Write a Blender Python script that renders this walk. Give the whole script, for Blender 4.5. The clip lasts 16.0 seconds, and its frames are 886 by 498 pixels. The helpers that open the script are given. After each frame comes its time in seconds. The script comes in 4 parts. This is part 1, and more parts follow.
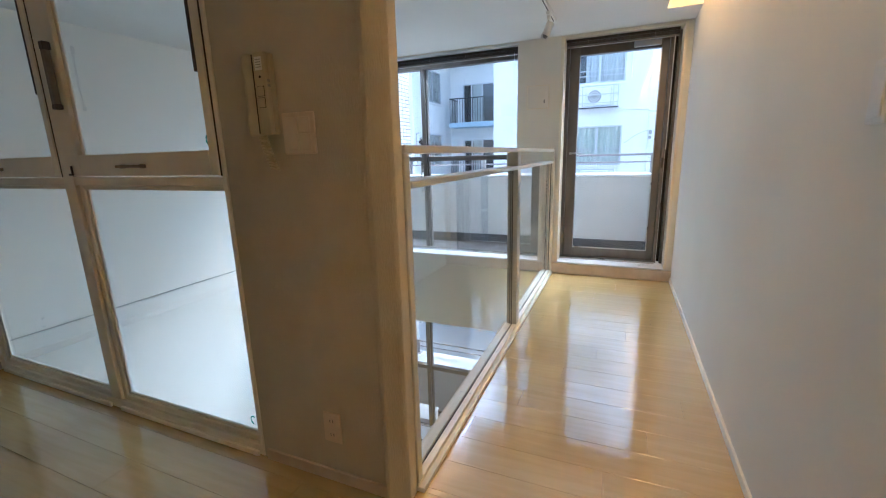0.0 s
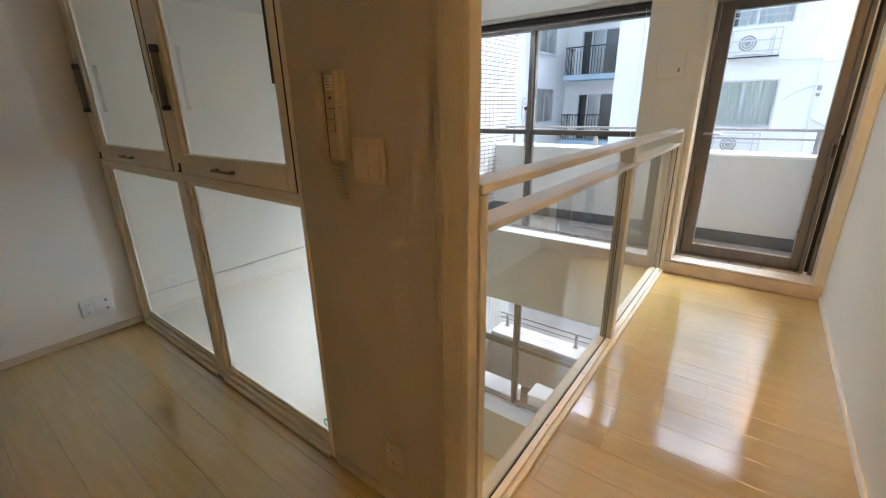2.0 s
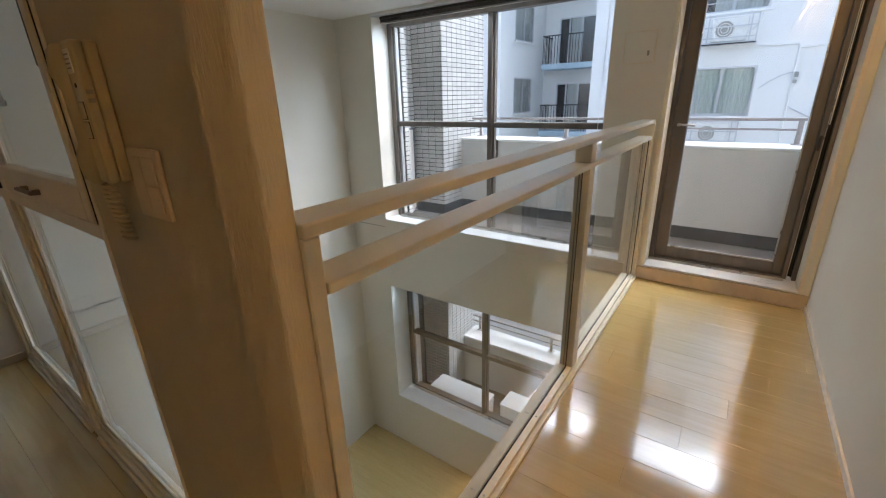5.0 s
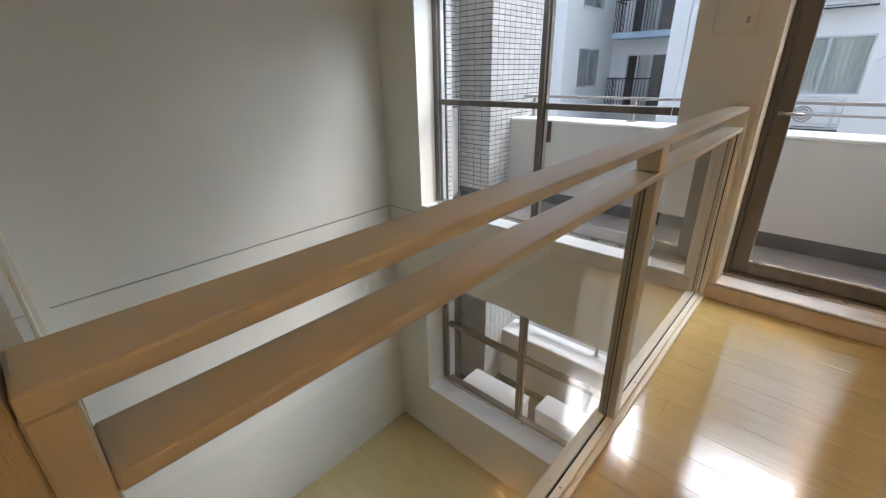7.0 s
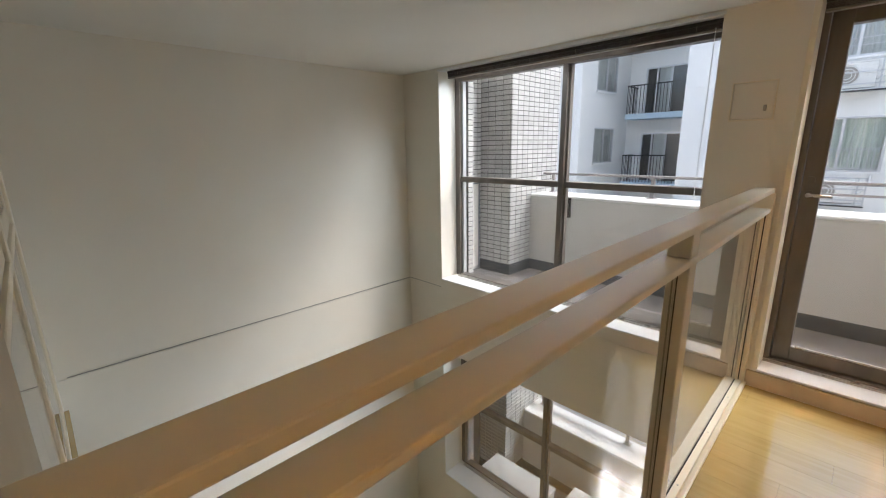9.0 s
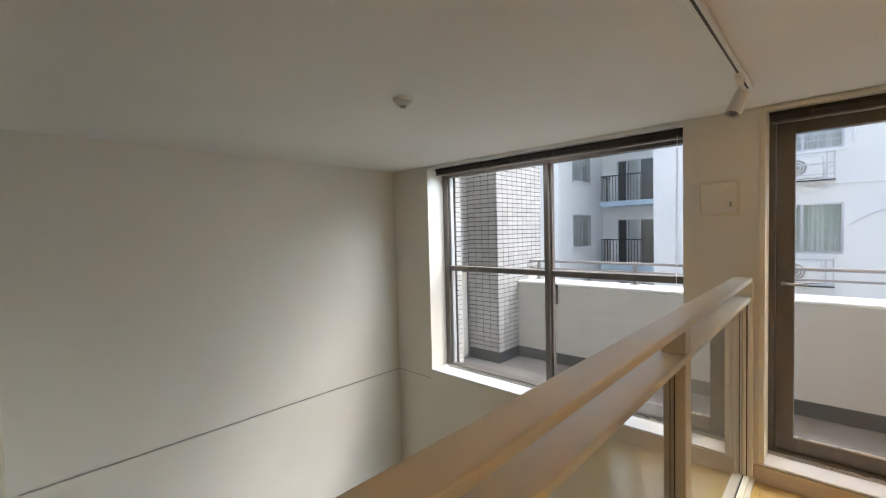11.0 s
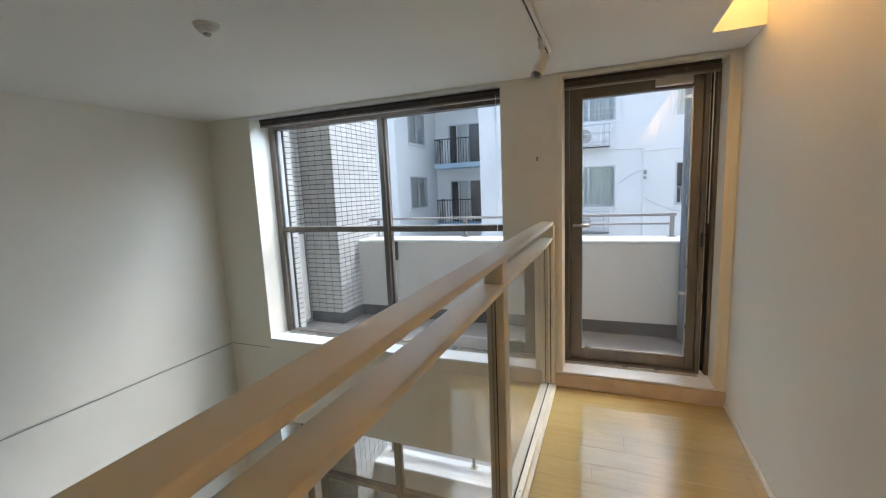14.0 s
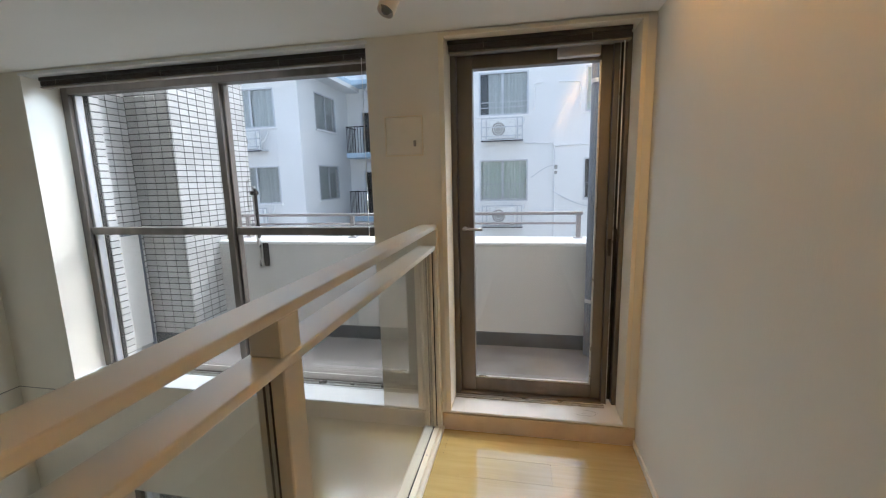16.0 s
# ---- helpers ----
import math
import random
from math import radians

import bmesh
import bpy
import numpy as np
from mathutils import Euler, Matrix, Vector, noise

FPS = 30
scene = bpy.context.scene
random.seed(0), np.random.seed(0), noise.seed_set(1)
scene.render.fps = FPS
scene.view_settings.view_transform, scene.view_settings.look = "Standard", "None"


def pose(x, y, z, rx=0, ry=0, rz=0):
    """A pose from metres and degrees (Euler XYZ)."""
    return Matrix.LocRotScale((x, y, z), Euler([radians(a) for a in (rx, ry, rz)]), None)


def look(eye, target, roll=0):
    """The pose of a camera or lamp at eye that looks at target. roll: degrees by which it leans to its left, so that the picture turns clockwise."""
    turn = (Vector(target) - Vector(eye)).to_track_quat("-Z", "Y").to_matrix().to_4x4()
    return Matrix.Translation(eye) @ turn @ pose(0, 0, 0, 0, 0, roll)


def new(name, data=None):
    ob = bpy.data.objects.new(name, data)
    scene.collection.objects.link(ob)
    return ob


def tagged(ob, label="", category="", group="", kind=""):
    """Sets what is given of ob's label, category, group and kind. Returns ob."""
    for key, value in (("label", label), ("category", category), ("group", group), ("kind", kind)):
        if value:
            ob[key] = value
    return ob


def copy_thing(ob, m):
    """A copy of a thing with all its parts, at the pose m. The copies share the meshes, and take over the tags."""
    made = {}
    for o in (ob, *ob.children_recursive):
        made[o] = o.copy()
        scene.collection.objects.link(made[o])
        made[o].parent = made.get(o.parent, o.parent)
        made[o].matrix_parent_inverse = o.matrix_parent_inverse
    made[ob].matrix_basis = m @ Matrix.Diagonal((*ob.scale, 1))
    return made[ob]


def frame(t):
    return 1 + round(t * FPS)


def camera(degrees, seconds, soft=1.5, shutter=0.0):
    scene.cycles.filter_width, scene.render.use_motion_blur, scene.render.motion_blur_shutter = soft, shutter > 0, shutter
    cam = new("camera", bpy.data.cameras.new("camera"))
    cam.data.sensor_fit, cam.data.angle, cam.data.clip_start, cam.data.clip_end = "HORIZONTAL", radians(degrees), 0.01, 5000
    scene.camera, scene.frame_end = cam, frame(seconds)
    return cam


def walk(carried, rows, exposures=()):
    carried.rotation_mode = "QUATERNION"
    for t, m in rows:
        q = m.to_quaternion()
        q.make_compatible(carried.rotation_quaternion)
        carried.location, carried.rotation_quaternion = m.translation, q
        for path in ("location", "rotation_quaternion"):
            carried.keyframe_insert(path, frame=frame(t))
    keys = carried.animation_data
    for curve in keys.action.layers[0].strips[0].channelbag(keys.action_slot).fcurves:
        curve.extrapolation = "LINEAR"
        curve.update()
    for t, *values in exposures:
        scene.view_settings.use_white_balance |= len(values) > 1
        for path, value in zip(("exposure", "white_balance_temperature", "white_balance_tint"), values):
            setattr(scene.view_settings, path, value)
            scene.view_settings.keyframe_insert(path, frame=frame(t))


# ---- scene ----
cam = camera(93.5, 16.0, soft=1.1)
EXPOSURES = [(0.0, 2.48, 4650, 5), (1.5, 2.45, 5400, 7), (3.5, 2.35, 5550, 7), (6.0, 1.74, 5600, 8), (9.5, 1.9, 6100, 10), (12.5, 1.92, 5700, 7), (14.0, 1.87, 5500, 6), (16.0, 1.76, 5600, 7)]
PATH = [
    (0, (0.008, 0.254, 1.118), (-0.757, 2.049, 0.68), -1.5),
    (0.5, (-0.02, 0.325, 1.121), (-0.92, 2.034, 0.606), -1.1),
    (1, (-0.058, 0.454, 1.224), (-1.078, 2.073, 0.643), -1.0),
    (1.5, (-0.063, 0.493, 1.31), (-1.165, 2.041, 0.687), -0.7),
    (2, (-0.044, 0.491, 1.323), (-1.191, 1.998, 0.682), -0.9),
    (2.5, (-0.042, 0.493, 1.325), (-1.195, 1.994, 0.68), -1.1),
    (3, (-0.047, 0.495, 1.319), (-1.178, 2.011, 0.669), -1.4),
    (3.5, (-0.049, 0.554, 1.306), (-1.141, 2.094, 0.642), -1.6),
    (3.7, (-0.045, 0.614, 1.302), (-1.123, 2.161, 0.633), -1.7),
    (5.8, (-0.103, 1.135, 1.339), (-1.222, 2.64, 0.641), -1.2),
    (6, (-0.121, 1.172, 1.347), (-1.264, 2.655, 0.643), -1.2),
    (6.5, (-0.155, 1.293, 1.361), (-1.364, 2.705, 0.623), -1.2),
    (7, (-0.183, 1.367, 1.352), (-1.436, 2.714, 0.567), -1.2),
    (7.5, (-0.209, 1.38, 1.349), (-1.485, 2.689, 0.539), -1.2),
    (8, (-0.225, 1.387, 1.352), (-1.523, 2.69, 0.567), -1.3),
    (8.5, (-0.226, 1.39, 1.358), (-1.553, 2.706, 0.647), -1.2),
    (9, (-0.223, 1.382, 1.389), (-1.606, 2.747, 0.916), -1.0),
    (9.5, (-0.216, 1.383, 1.448), (-1.633, 2.778, 1.237), -1.3),
    (9.7, (-0.211, 1.387, 1.463), (-1.632, 2.789, 1.333), -1.3),
    (11.8, (-0.242, 1.311, 1.423), (-1.536, 2.834, 1.324), -0.9),
    (12, (-0.242, 1.313, 1.416), (-1.501, 2.862, 1.292), -0.9),
    (12.5, (-0.227, 1.33, 1.404), (-1.379, 2.955, 1.221), -1.1),
    (13, (-0.214, 1.347, 1.405), (-1.227, 3.055, 1.171), -1.5),
    (13.5, (-0.209, 1.35, 1.389), (-1.078, 3.133, 1.13), -2.0),
    (14, (-0.219, 1.361, 1.384), (-0.955, 3.2, 1.106), -2.5),
    (14.5, (-0.198, 1.459, 1.369), (-0.824, 3.336, 1.078), -2.7),
    (15, (-0.123, 1.69, 1.383), (-0.658, 3.593, 1.082), -2.4),
    (15.5, (-0.078, 1.86, 1.378), (-0.526, 3.783, 1.06), -1.8),
    (16, (-0.105, 2.089, 1.38), (-0.492, 4.024, 1.05), -1.4),
]
walk(cam, [(t, look(eye, target, roll)) for t, eye, target, roll in PATH], EXPOSURES)

# ---------------------------------------------------------------- world and light
SUN_DIR = Vector((0.40, 0.54, 0.70)).normalized()          # towards the sun
world = bpy.data.worlds.new("overcast_sky")
scene.world = world
world.use_nodes = True
wn, wl = world.node_tree.nodes, world.node_tree.links
sky = wn.new("ShaderNodeTexSky")
sky.sky_type, sky.sun_disc = "NISHITA", False
sky.sun_elevation = math.asin(SUN_DIR.z)
sky.sun_rotation = math.atan2(SUN_DIR.x, SUN_DIR.y)
sky.air_density, sky.dust_density, sky.ozone_density = 0.8, 4.8, 0.3
haze = wn.new("ShaderNodeHueSaturation")
haze.inputs["Saturation"].default_value = 0.6
wl.new(sky.outputs[0], haze.inputs["Color"])
wl.new(haze.outputs[0], wn["Background"].inputs[0])
wn["Background"].inputs[1].default_value = 0.15

sun = new("sun", bpy.data.lights.new("sun", "SUN"))
sun.data.energy, sun.data.angle, sun.data.color = 0.25, radians(50), (1.0, 0.98, 0.95)
sun.matrix_world = look(SUN_DIR * 60, (0, 0, 0))


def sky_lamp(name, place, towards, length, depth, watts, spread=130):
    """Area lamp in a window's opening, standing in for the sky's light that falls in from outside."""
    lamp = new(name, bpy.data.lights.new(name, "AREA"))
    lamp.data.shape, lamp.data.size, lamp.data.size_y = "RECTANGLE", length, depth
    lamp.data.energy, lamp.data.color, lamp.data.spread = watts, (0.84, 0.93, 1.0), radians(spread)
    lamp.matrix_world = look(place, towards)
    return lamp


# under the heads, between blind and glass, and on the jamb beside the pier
sky_lamp("sky_window_head", (-2.25, 4.36, 2.035), (-2.25, 3.96, 1.335), 1.45, 0.06, 3.2)
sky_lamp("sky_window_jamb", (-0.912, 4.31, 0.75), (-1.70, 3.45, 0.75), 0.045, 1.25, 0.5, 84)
sky_lamp("sky_lower_jamb", (-0.912, 4.31, -1.5), (-1.70, 3.55, -1.5), 0.045, 1.3, 1.2, 76)
sky_lamp("sky_window_lower", (-1.98, 4.33, -0.735), (-1.98, 3.45, -1.335), 2.04, 0.06, 2.4)

# ---------------------------------------------------------------- mesh helpers
CEIL = 2.082
FLOOR2 = -2.94


def mesh_of(bm, name, mat, smooth=False):
    me = bpy.data.meshes.new(name)
    bm.to_mesh(me)
    bm.free()
    if smooth:
        for p in me.polygons:
            p.use_smooth = True
    me.materials.append(mat)
    return me


def part(name, bm, mat, parent=None, label="", smooth=False):
    """Links a bmesh as one mesh object under a thing or a part."""
    ob = new(name, mesh_of(bm, name, mat, smooth))
    ob.parent = parent
    if label:
        ob["label"] = label
    return ob


def thing(name, label, category, group="", at=(0, 0, 0)):
    ob = new(name)
    ob.empty_display_size = 0.1
    ob.location = at
    return tagged(ob, label, category, group)


def structure(name, bm, mat, label=""):
    return tagged(part(name, bm, mat), label=label, kind="structure")


def add_box(bm, x0, x1, y0, y1, z0, z1, bevel=0.0, seg=1):
    vs = [bm.verts.new(c) for c in ((x0, y0, z0), (x1, y0, z0), (x1, y1, z0), (x0, y1, z0),
                                    (x0, y0, z1), (x1, y0, z1), (x1, y1, z1), (x0, y1, z1))]
    fs = [bm.faces.new([vs[i] for i in f]) for f in ((0, 3, 2, 1), (4, 5, 6, 7), (0, 1, 5, 4), (1, 2, 6, 5), (2, 3, 7, 6), (3, 0, 4, 7))]
    if bevel:
        es = list({e for f in fs for e in f.edges})
        bmesh.ops.bevel(bm, geom=es, offset=bevel, segments=seg, affect="EDGES", profile=0.5)
    return bm


def box(x0, x1, y0, y1, z0, z1, bevel=0.0, seg=1):
    return add_box(bmesh.new(), min(x0, x1), max(x0, x1), min(y0, y1), max(y0, y1), min(z0, z1), max(z0, z1), bevel, seg)


def boxes(rows, bevel=0.0, seg=1):
    bm = bmesh.new()
    for r in rows:
        b = box(*r, bevel, seg)
        me = bpy.data.meshes.new("tmp")
        b.to_mesh(me)
        b.free()
        bm.from_mesh(me)
        bpy.data.meshes.remove(me)
    return bm


def wall_with_holes(axis, a0, a1, lo, hi, z0, z1, holes):
    """A wall slab between a0 and a1 across, from lo to hi along, with rectangular openings (u0, u1, w0, w1)."""
    us = sorted({lo, hi, *[h[0] for h in holes], *[h[1] for h in holes]})
    ws = sorted({z0, z1, *[h[2] for h in holes], *[h[3] for h in holes]})
    solid = [[not any(h[0] <= (us[i] + us[i + 1]) / 2 <= h[1] and h[2] <= (ws[j] + ws[j + 1]) / 2 <= h[3] for h in holes)
              for j in range(len(ws) - 1)] for i in range(len(us) - 1)]
    bm = bmesh.new()
    made = {}

    def v(i, j, a):
        if (i, j, a) not in made:
            u, w = us[i], ws[j]
            made[i, j, a] = bm.verts.new((u, a, w) if axis == "y" else (a, u, w))
        return made[i, j, a]

    for i in range(len(us) - 1):
        for j in range(len(ws) - 1):
            if not solid[i][j]:
                continue
            for a in (a0, a1):
                bm.faces.new([v(i, j, a), v(i + 1, j, a), v(i + 1, j + 1, a), v(i, j + 1, a)])
            for di, dj, p, q in ((-1, 0, (i, j), (i, j + 1)), (1, 0, (i + 1, j), (i + 1, j + 1)), (0, -1, (i, j), (i + 1, j)), (0, 1, (i, j + 1), (i + 1, j + 1))):
                ni, nj = i + di, j + dj
                if not (0 <= ni < len(us) - 1 and 0 <= nj < len(ws) - 1 and solid[ni][nj]):
                    bm.faces.new([v(*p, a0), v(*q, a0), v(*q, a1), v(*p, a1)])
    bmesh.ops.recalc_face_normals(bm, faces=bm.faces)
    return bm


def cyl(p, q, r, n=16, r2=None):
    """A closed cylinder or cone from p to q."""
    p, q = Vector(p), Vector(q)
    bm = bmesh.new()
    bmesh.ops.create_cone(bm, cap_ends=True, segments=n, radius1=r, radius2=r if r2 is None else r2, depth=(q - p).length)
    m = (q - p).to_track_quat("Z", "Y").to_matrix().to_4x4()
    bm.transform(Matrix.Translation((p + q) / 2) @ m)
    return bm


def join(*bms):
    out = bmesh.new()
    for b in bms:
        me = bpy.data.meshes.new("tmp")
        b.to_mesh(me)
        b.free()
        out.from_mesh(me)
        bpy.data.meshes.remove(me)
    return out


def tube(points, r, n=8):
    """A round tube through points."""
    bm = bmesh.new()
    rings = []
    pts = [Vector(p) for p in points]
    for k, p in enumerate(pts):
        d = (pts[min(k + 1, len(pts) - 1)] - pts[max(k - 1, 0)]).normalized()
        side = d.cross(Vector((0, 0, 1)))
        side = side.normalized() if side.length > 1e-4 else Vector((1, 0, 0))
        up = side.cross(d).normalized()
        rings.append([bm.verts.new(p + r * (math.cos(2 * math.pi * a / n) * side + math.sin(2 * math.pi * a / n) * up)) for a in range(n)])
    for a, b in zip(rings, rings[1:]):
        for k in range(n):
            bm.faces.new((a[k], a[(k + 1) % n], b[(k + 1) % n], b[k]))
    bm.faces.new(rings[0][::-1]), bm.faces.new(rings[-1])
    bmesh.ops.recalc_face_normals(bm, faces=bm.faces)
    return bm


# ---------------------------------------------------------------- materials
def material(name, color, rough=0.5, metal=0.0, coat=0.0, spec=0.5):
    m = bpy.data.materials.new(name)
    m.use_nodes = True
    b = m.node_tree.nodes["Principled BSDF"]
    b.inputs["Base Color"].default_value = (*color, 1)
    b.inputs["Roughness"].default_value = rough
    b.inputs["Metallic"].default_value = metal
    b.inputs["Coat Weight"].default_value = coat
    b.inputs["Specular IOR Level"].default_value = spec
    return m


def node(m, kind, **values):
    n = m.node_tree.nodes.new(kind)
    for k, v in values.items():
        n.inputs[k].default_value = v
    return n


def wire(m, a, b):
    m.node_tree.links.new(a, b)


def coords(m, scale=(1, 1, 1)):
    mp = node(m, "ShaderNodeMapping")
    mp.inputs["Scale"].default_value = scale
    g = node(m, "ShaderNodeNewGeometry")
    wire(m, g.outputs["Position"], mp.inputs["Vector"])
    return mp.outputs["Vector"]


def varied(m, color_a, color_b, scale=(1, 1, 1), size=3.0, detail=4.0, lo=0.35, hi=0.65):
    """Base colour that wanders between two colours."""
    n = node(m, "ShaderNodeTexNoise", Scale=size, Detail=detail)
    wire(m, coords(m, scale), n.inputs["Vector"])
    r = node(m, "ShaderNodeValToRGB")
    r.color_ramp.elements[0].position, r.color_ramp.elements[1].position = lo, hi
    r.color_ramp.elements[0].color, r.color_ramp.elements[1].color = (*color_a, 1), (*color_b, 1)
    wire(m, n.outputs[0], r.inputs[0])
    wire(m, r.outputs[0], m.node_tree.nodes["Principled BSDF"].inputs["Base Color"])
    return r


def relief(m, scale=(1, 1, 1), size=200.0, strength=0.2, distance=0.001, detail=3.0):
    n = node(m, "ShaderNodeTexNoise", Scale=size, Detail=detail)
    wire(m, coords(m, scale), n.inputs["Vector"])
    b = node(m, "ShaderNodeBump", Strength=strength, Distance=distance)
    wire(m, n.outputs[0], b.inputs["Height"])
    p = m.node_tree.nodes["Principled BSDF"].inputs["Normal"]
    if p.is_linked:
        wire(m, p.links[0].from_socket, b.inputs["Normal"])
    wire(m, b.outputs[0], p)


def uneven_gloss(m, lo, hi, size=4.0):
    n = node(m, "ShaderNodeTexNoise", Scale=size, Detail=5.0)
    wire(m, coords(m), n.inputs["Vector"])
    r = node(m, "ShaderNodeMapRange")
    r.inputs["From Min"].default_value, r.inputs["From Max"].default_value = 0.3, 0.7
    r.inputs["To Min"].default_value, r.inputs["To Max"].default_value = lo, hi
    wire(m, n.outputs[0], r.inputs["Value"])
    wire(m, r.outputs[0], m.node_tree.nodes["Principled BSDF"].inputs["Roughness"])


WALLPAPER = material("ribbed_white_wallpaper", (0.78, 0.76, 0.72), 0.75, spec=0.3)
varied(WALLPAPER, (0.80, 0.762, 0.675), (0.835, 0.80, 0.715), size=1.3)
relief(WALLPAPER, (1, 1, 0.13), 260, 0.4, 0.001, 2.0)
RIBPAPER = material("beige_ribbed_wallpaper", (0.50, 0.40, 0.28), 0.8, spec=0.25)
varied(RIBPAPER, (0.565, 0.51, 0.40), (0.595, 0.54, 0.43), (1, 1, 0.8), 9, 4.0)
_s = node(RIBPAPER, "ShaderNodeSeparateXYZ")
wire(RIBPAPER, coords(RIBPAPER), _s.inputs[0])
_u = node(RIBPAPER, "ShaderNodeMath")
wire(RIBPAPER, _s.outputs["X"], _u.inputs[0])
wire(RIBPAPER, _s.outputs["Y"], _u.inputs[1])
_z = node(RIBPAPER, "ShaderNodeMath")
_z.operation = "MULTIPLY"
_z.inputs[1].default_value = 0.17
wire(RIBPAPER, _s.outputs["Z"], _z.inputs[0])
_v = node(RIBPAPER, "ShaderNodeCombineXYZ")
wire(RIBPAPER, _u.outputs[0], _v.inputs[0])
wire(RIBPAPER, _z.outputs[0], _v.inputs[2])
_w = node(RIBPAPER, "ShaderNodeTexNoise", Scale=240.0, Detail=2.0)
wire(RIBPAPER, _v.outputs[0], _w.inputs["Vector"])
_p = node(RIBPAPER, "ShaderNodeBump", Strength=0.9, Distance=0.0024)
wire(RIBPAPER, _w.outputs["Fac"], _p.inputs["Height"])
wire(RIBPAPER, _p.outputs[0], RIBPAPER.node_tree.nodes["Principled BSDF"].inputs["Normal"])
CEILING = material("white_ceiling_paper", (0.80, 0.78, 0.74), 0.85, spec=0.2)
varied(CEILING, (0.82, 0.80, 0.755), (0.855, 0.838, 0.795), size=1.1)
relief(CEILING, (1, 1, 1), 300, 0.3, 0.0008)
SILL = material("white_sill_board", (0.82, 0.82, 0.81), 0.35)
varied(SILL, (0.78, 0.78, 0.77), (0.85, 0.85, 0.85), size=5)
CREAM = material("cream_painted_wood", (0.80, 0.74, 0.65), 0.38)
varied(CREAM, (0.82, 0.75, 0.60), (0.86, 0.795, 0.655), (1, 1, 0.2), 8)
relief(CREAM, (1, 1, 0.1), 90, 0.08, 0.0006)
RAIL = material("beige_painted_rail", (0.66, 0.54, 0.42), 0.34)
varied(RAIL, (0.60, 0.57, 0.49), (0.63, 0.60, 0.52), (1, 0.4, 1), 6)
relief(RAIL, (1, 0.1, 1), 120, 0.06, 0.0005)
TRIM = material("beige_baseboard", (0.62, 0.50, 0.36), 0.45)
varied(TRIM, (0.58, 0.46, 0.33), (0.66, 0.54, 0.40), size=9)

FLOORING = material("lacquered_maple_plank", (0.6, 0.42, 0.18), 0.2, coat=1.0)
fl = FLOORING.node_tree.nodes["Principled BSDF"]
fl.inputs["Coat Roughness"].default_value, fl.inputs["Coat IOR"].default_value = 0.11, 2.9
_n = node(FLOORING, "ShaderNodeTexNoise", Scale=9.0, Detail=6.0, Distortion=0.6)
wire(FLOORING, coords(FLOORING, (0.35, 4.0, 1)), _n.inputs["Vector"])
_r = node(FLOORING, "ShaderNodeValToRGB")
_r.color_ramp.elements[0].position, _r.color_ramp.elements[1].position = 0.25, 0.8
_r.color_ramp.elements[0].color, _r.color_ramp.elements[1].color = (0.505, 0.36, 0.118, 1), (0.605, 0.445, 0.165, 1)
wire(FLOORING, _n.outputs[0], _r.inputs[0])
_i = node(FLOORING, "ShaderNodeObjectInfo")
_m = node(FLOORING, "ShaderNodeMapRange")
_m.inputs["To Min"].default_value, _m.inputs["To Max"].default_value = 0.95, 1.04
wire(FLOORING, _i.outputs["Random"], _m.inputs["Value"])
_h = node(FLOORING, "ShaderNodeHueSaturation")
wire(FLOORING, _m.outputs[0], _h.inputs["Value"])
wire(FLOORING, _r.outputs[0], _h.inputs["Color"])
wire(FLOORING, _h.outputs[0], fl.inputs["Base Color"])
relief(FLOORING, (0.6, 2.2, 1), 6.0, 0.16, 0.004, 2.0)
relief(FLOORING, (0.3, 3.0, 1), 60.0, 0.03, 0.0006, 2.0)
_b = FLOORING.node_tree.nodes["Principled BSDF"].inputs["Normal"].links[0].from_socket
wire(FLOORING, _b, fl.inputs["Coat Normal"])
UNDERFLOOR = material("dark_floor_joint", (0.34, 0.23, 0.085), 0.7)

BRONZE = material("bronze_anodised_aluminium", (0.34, 0.295, 0.25), 0.42, 0.25)
varied(BRONZE, (0.165, 0.143, 0.122), (0.21, 0.183, 0.157), (1, 1, 0.2), 12)
BRASS = material("dull_bronze_metal", (0.24, 0.165, 0.095), 0.4, 0.6)
varied(BRASS, (0.20, 0.135, 0.078), (0.28, 0.195, 0.115), size=30)
STAYGREY = material("grey_brown_metal", (0.30, 0.245, 0.19), 0.5, 0.3)
varied(STAYGREY, (0.17, 0.135, 0.10), (0.23, 0.185, 0.145), size=25)
STEEL = material("brushed_steel", (0.55, 0.53, 0.50), 0.3, 0.9)
uneven_gloss(STEEL, 0.24, 0.4, 20)
DARK = material("dark_brown_plastic", (0.035, 0.027, 0.022), 0.45)
varied(DARK, (0.03, 0.023, 0.018), (0.045, 0.035, 0.028), size=20)
BLACK = material("matt_black", (0.012, 0.012, 0.012), 0.6)
BLIND = material("dark_brown_blind_slats", (0.10, 0.075, 0.055), 0.45)
varied(BLIND, (0.055, 0.042, 0.033), (0.085, 0.066, 0.052), (0.3, 1, 1), 10)
BLINDRAIL = material("taupe_blind_rail", (0.24, 0.20, 0.16), 0.4)
varied(BLINDRAIL, (0.20, 0.165, 0.13), (0.26, 0.22, 0.175), size=12)
BLINDCORD = material("grey_brown_cord", (0.28, 0.24, 0.20), 0.7)
WHITEPL = material("white_plastic", (0.78, 0.76, 0.71), 0.4)
varied(WHITEPL, (0.76, 0.74, 0.69), (0.80, 0.78, 0.74), size=12)
AGEDPL = material("yellowed_beige_plastic", (0.62, 0.50, 0.27), 0.38)
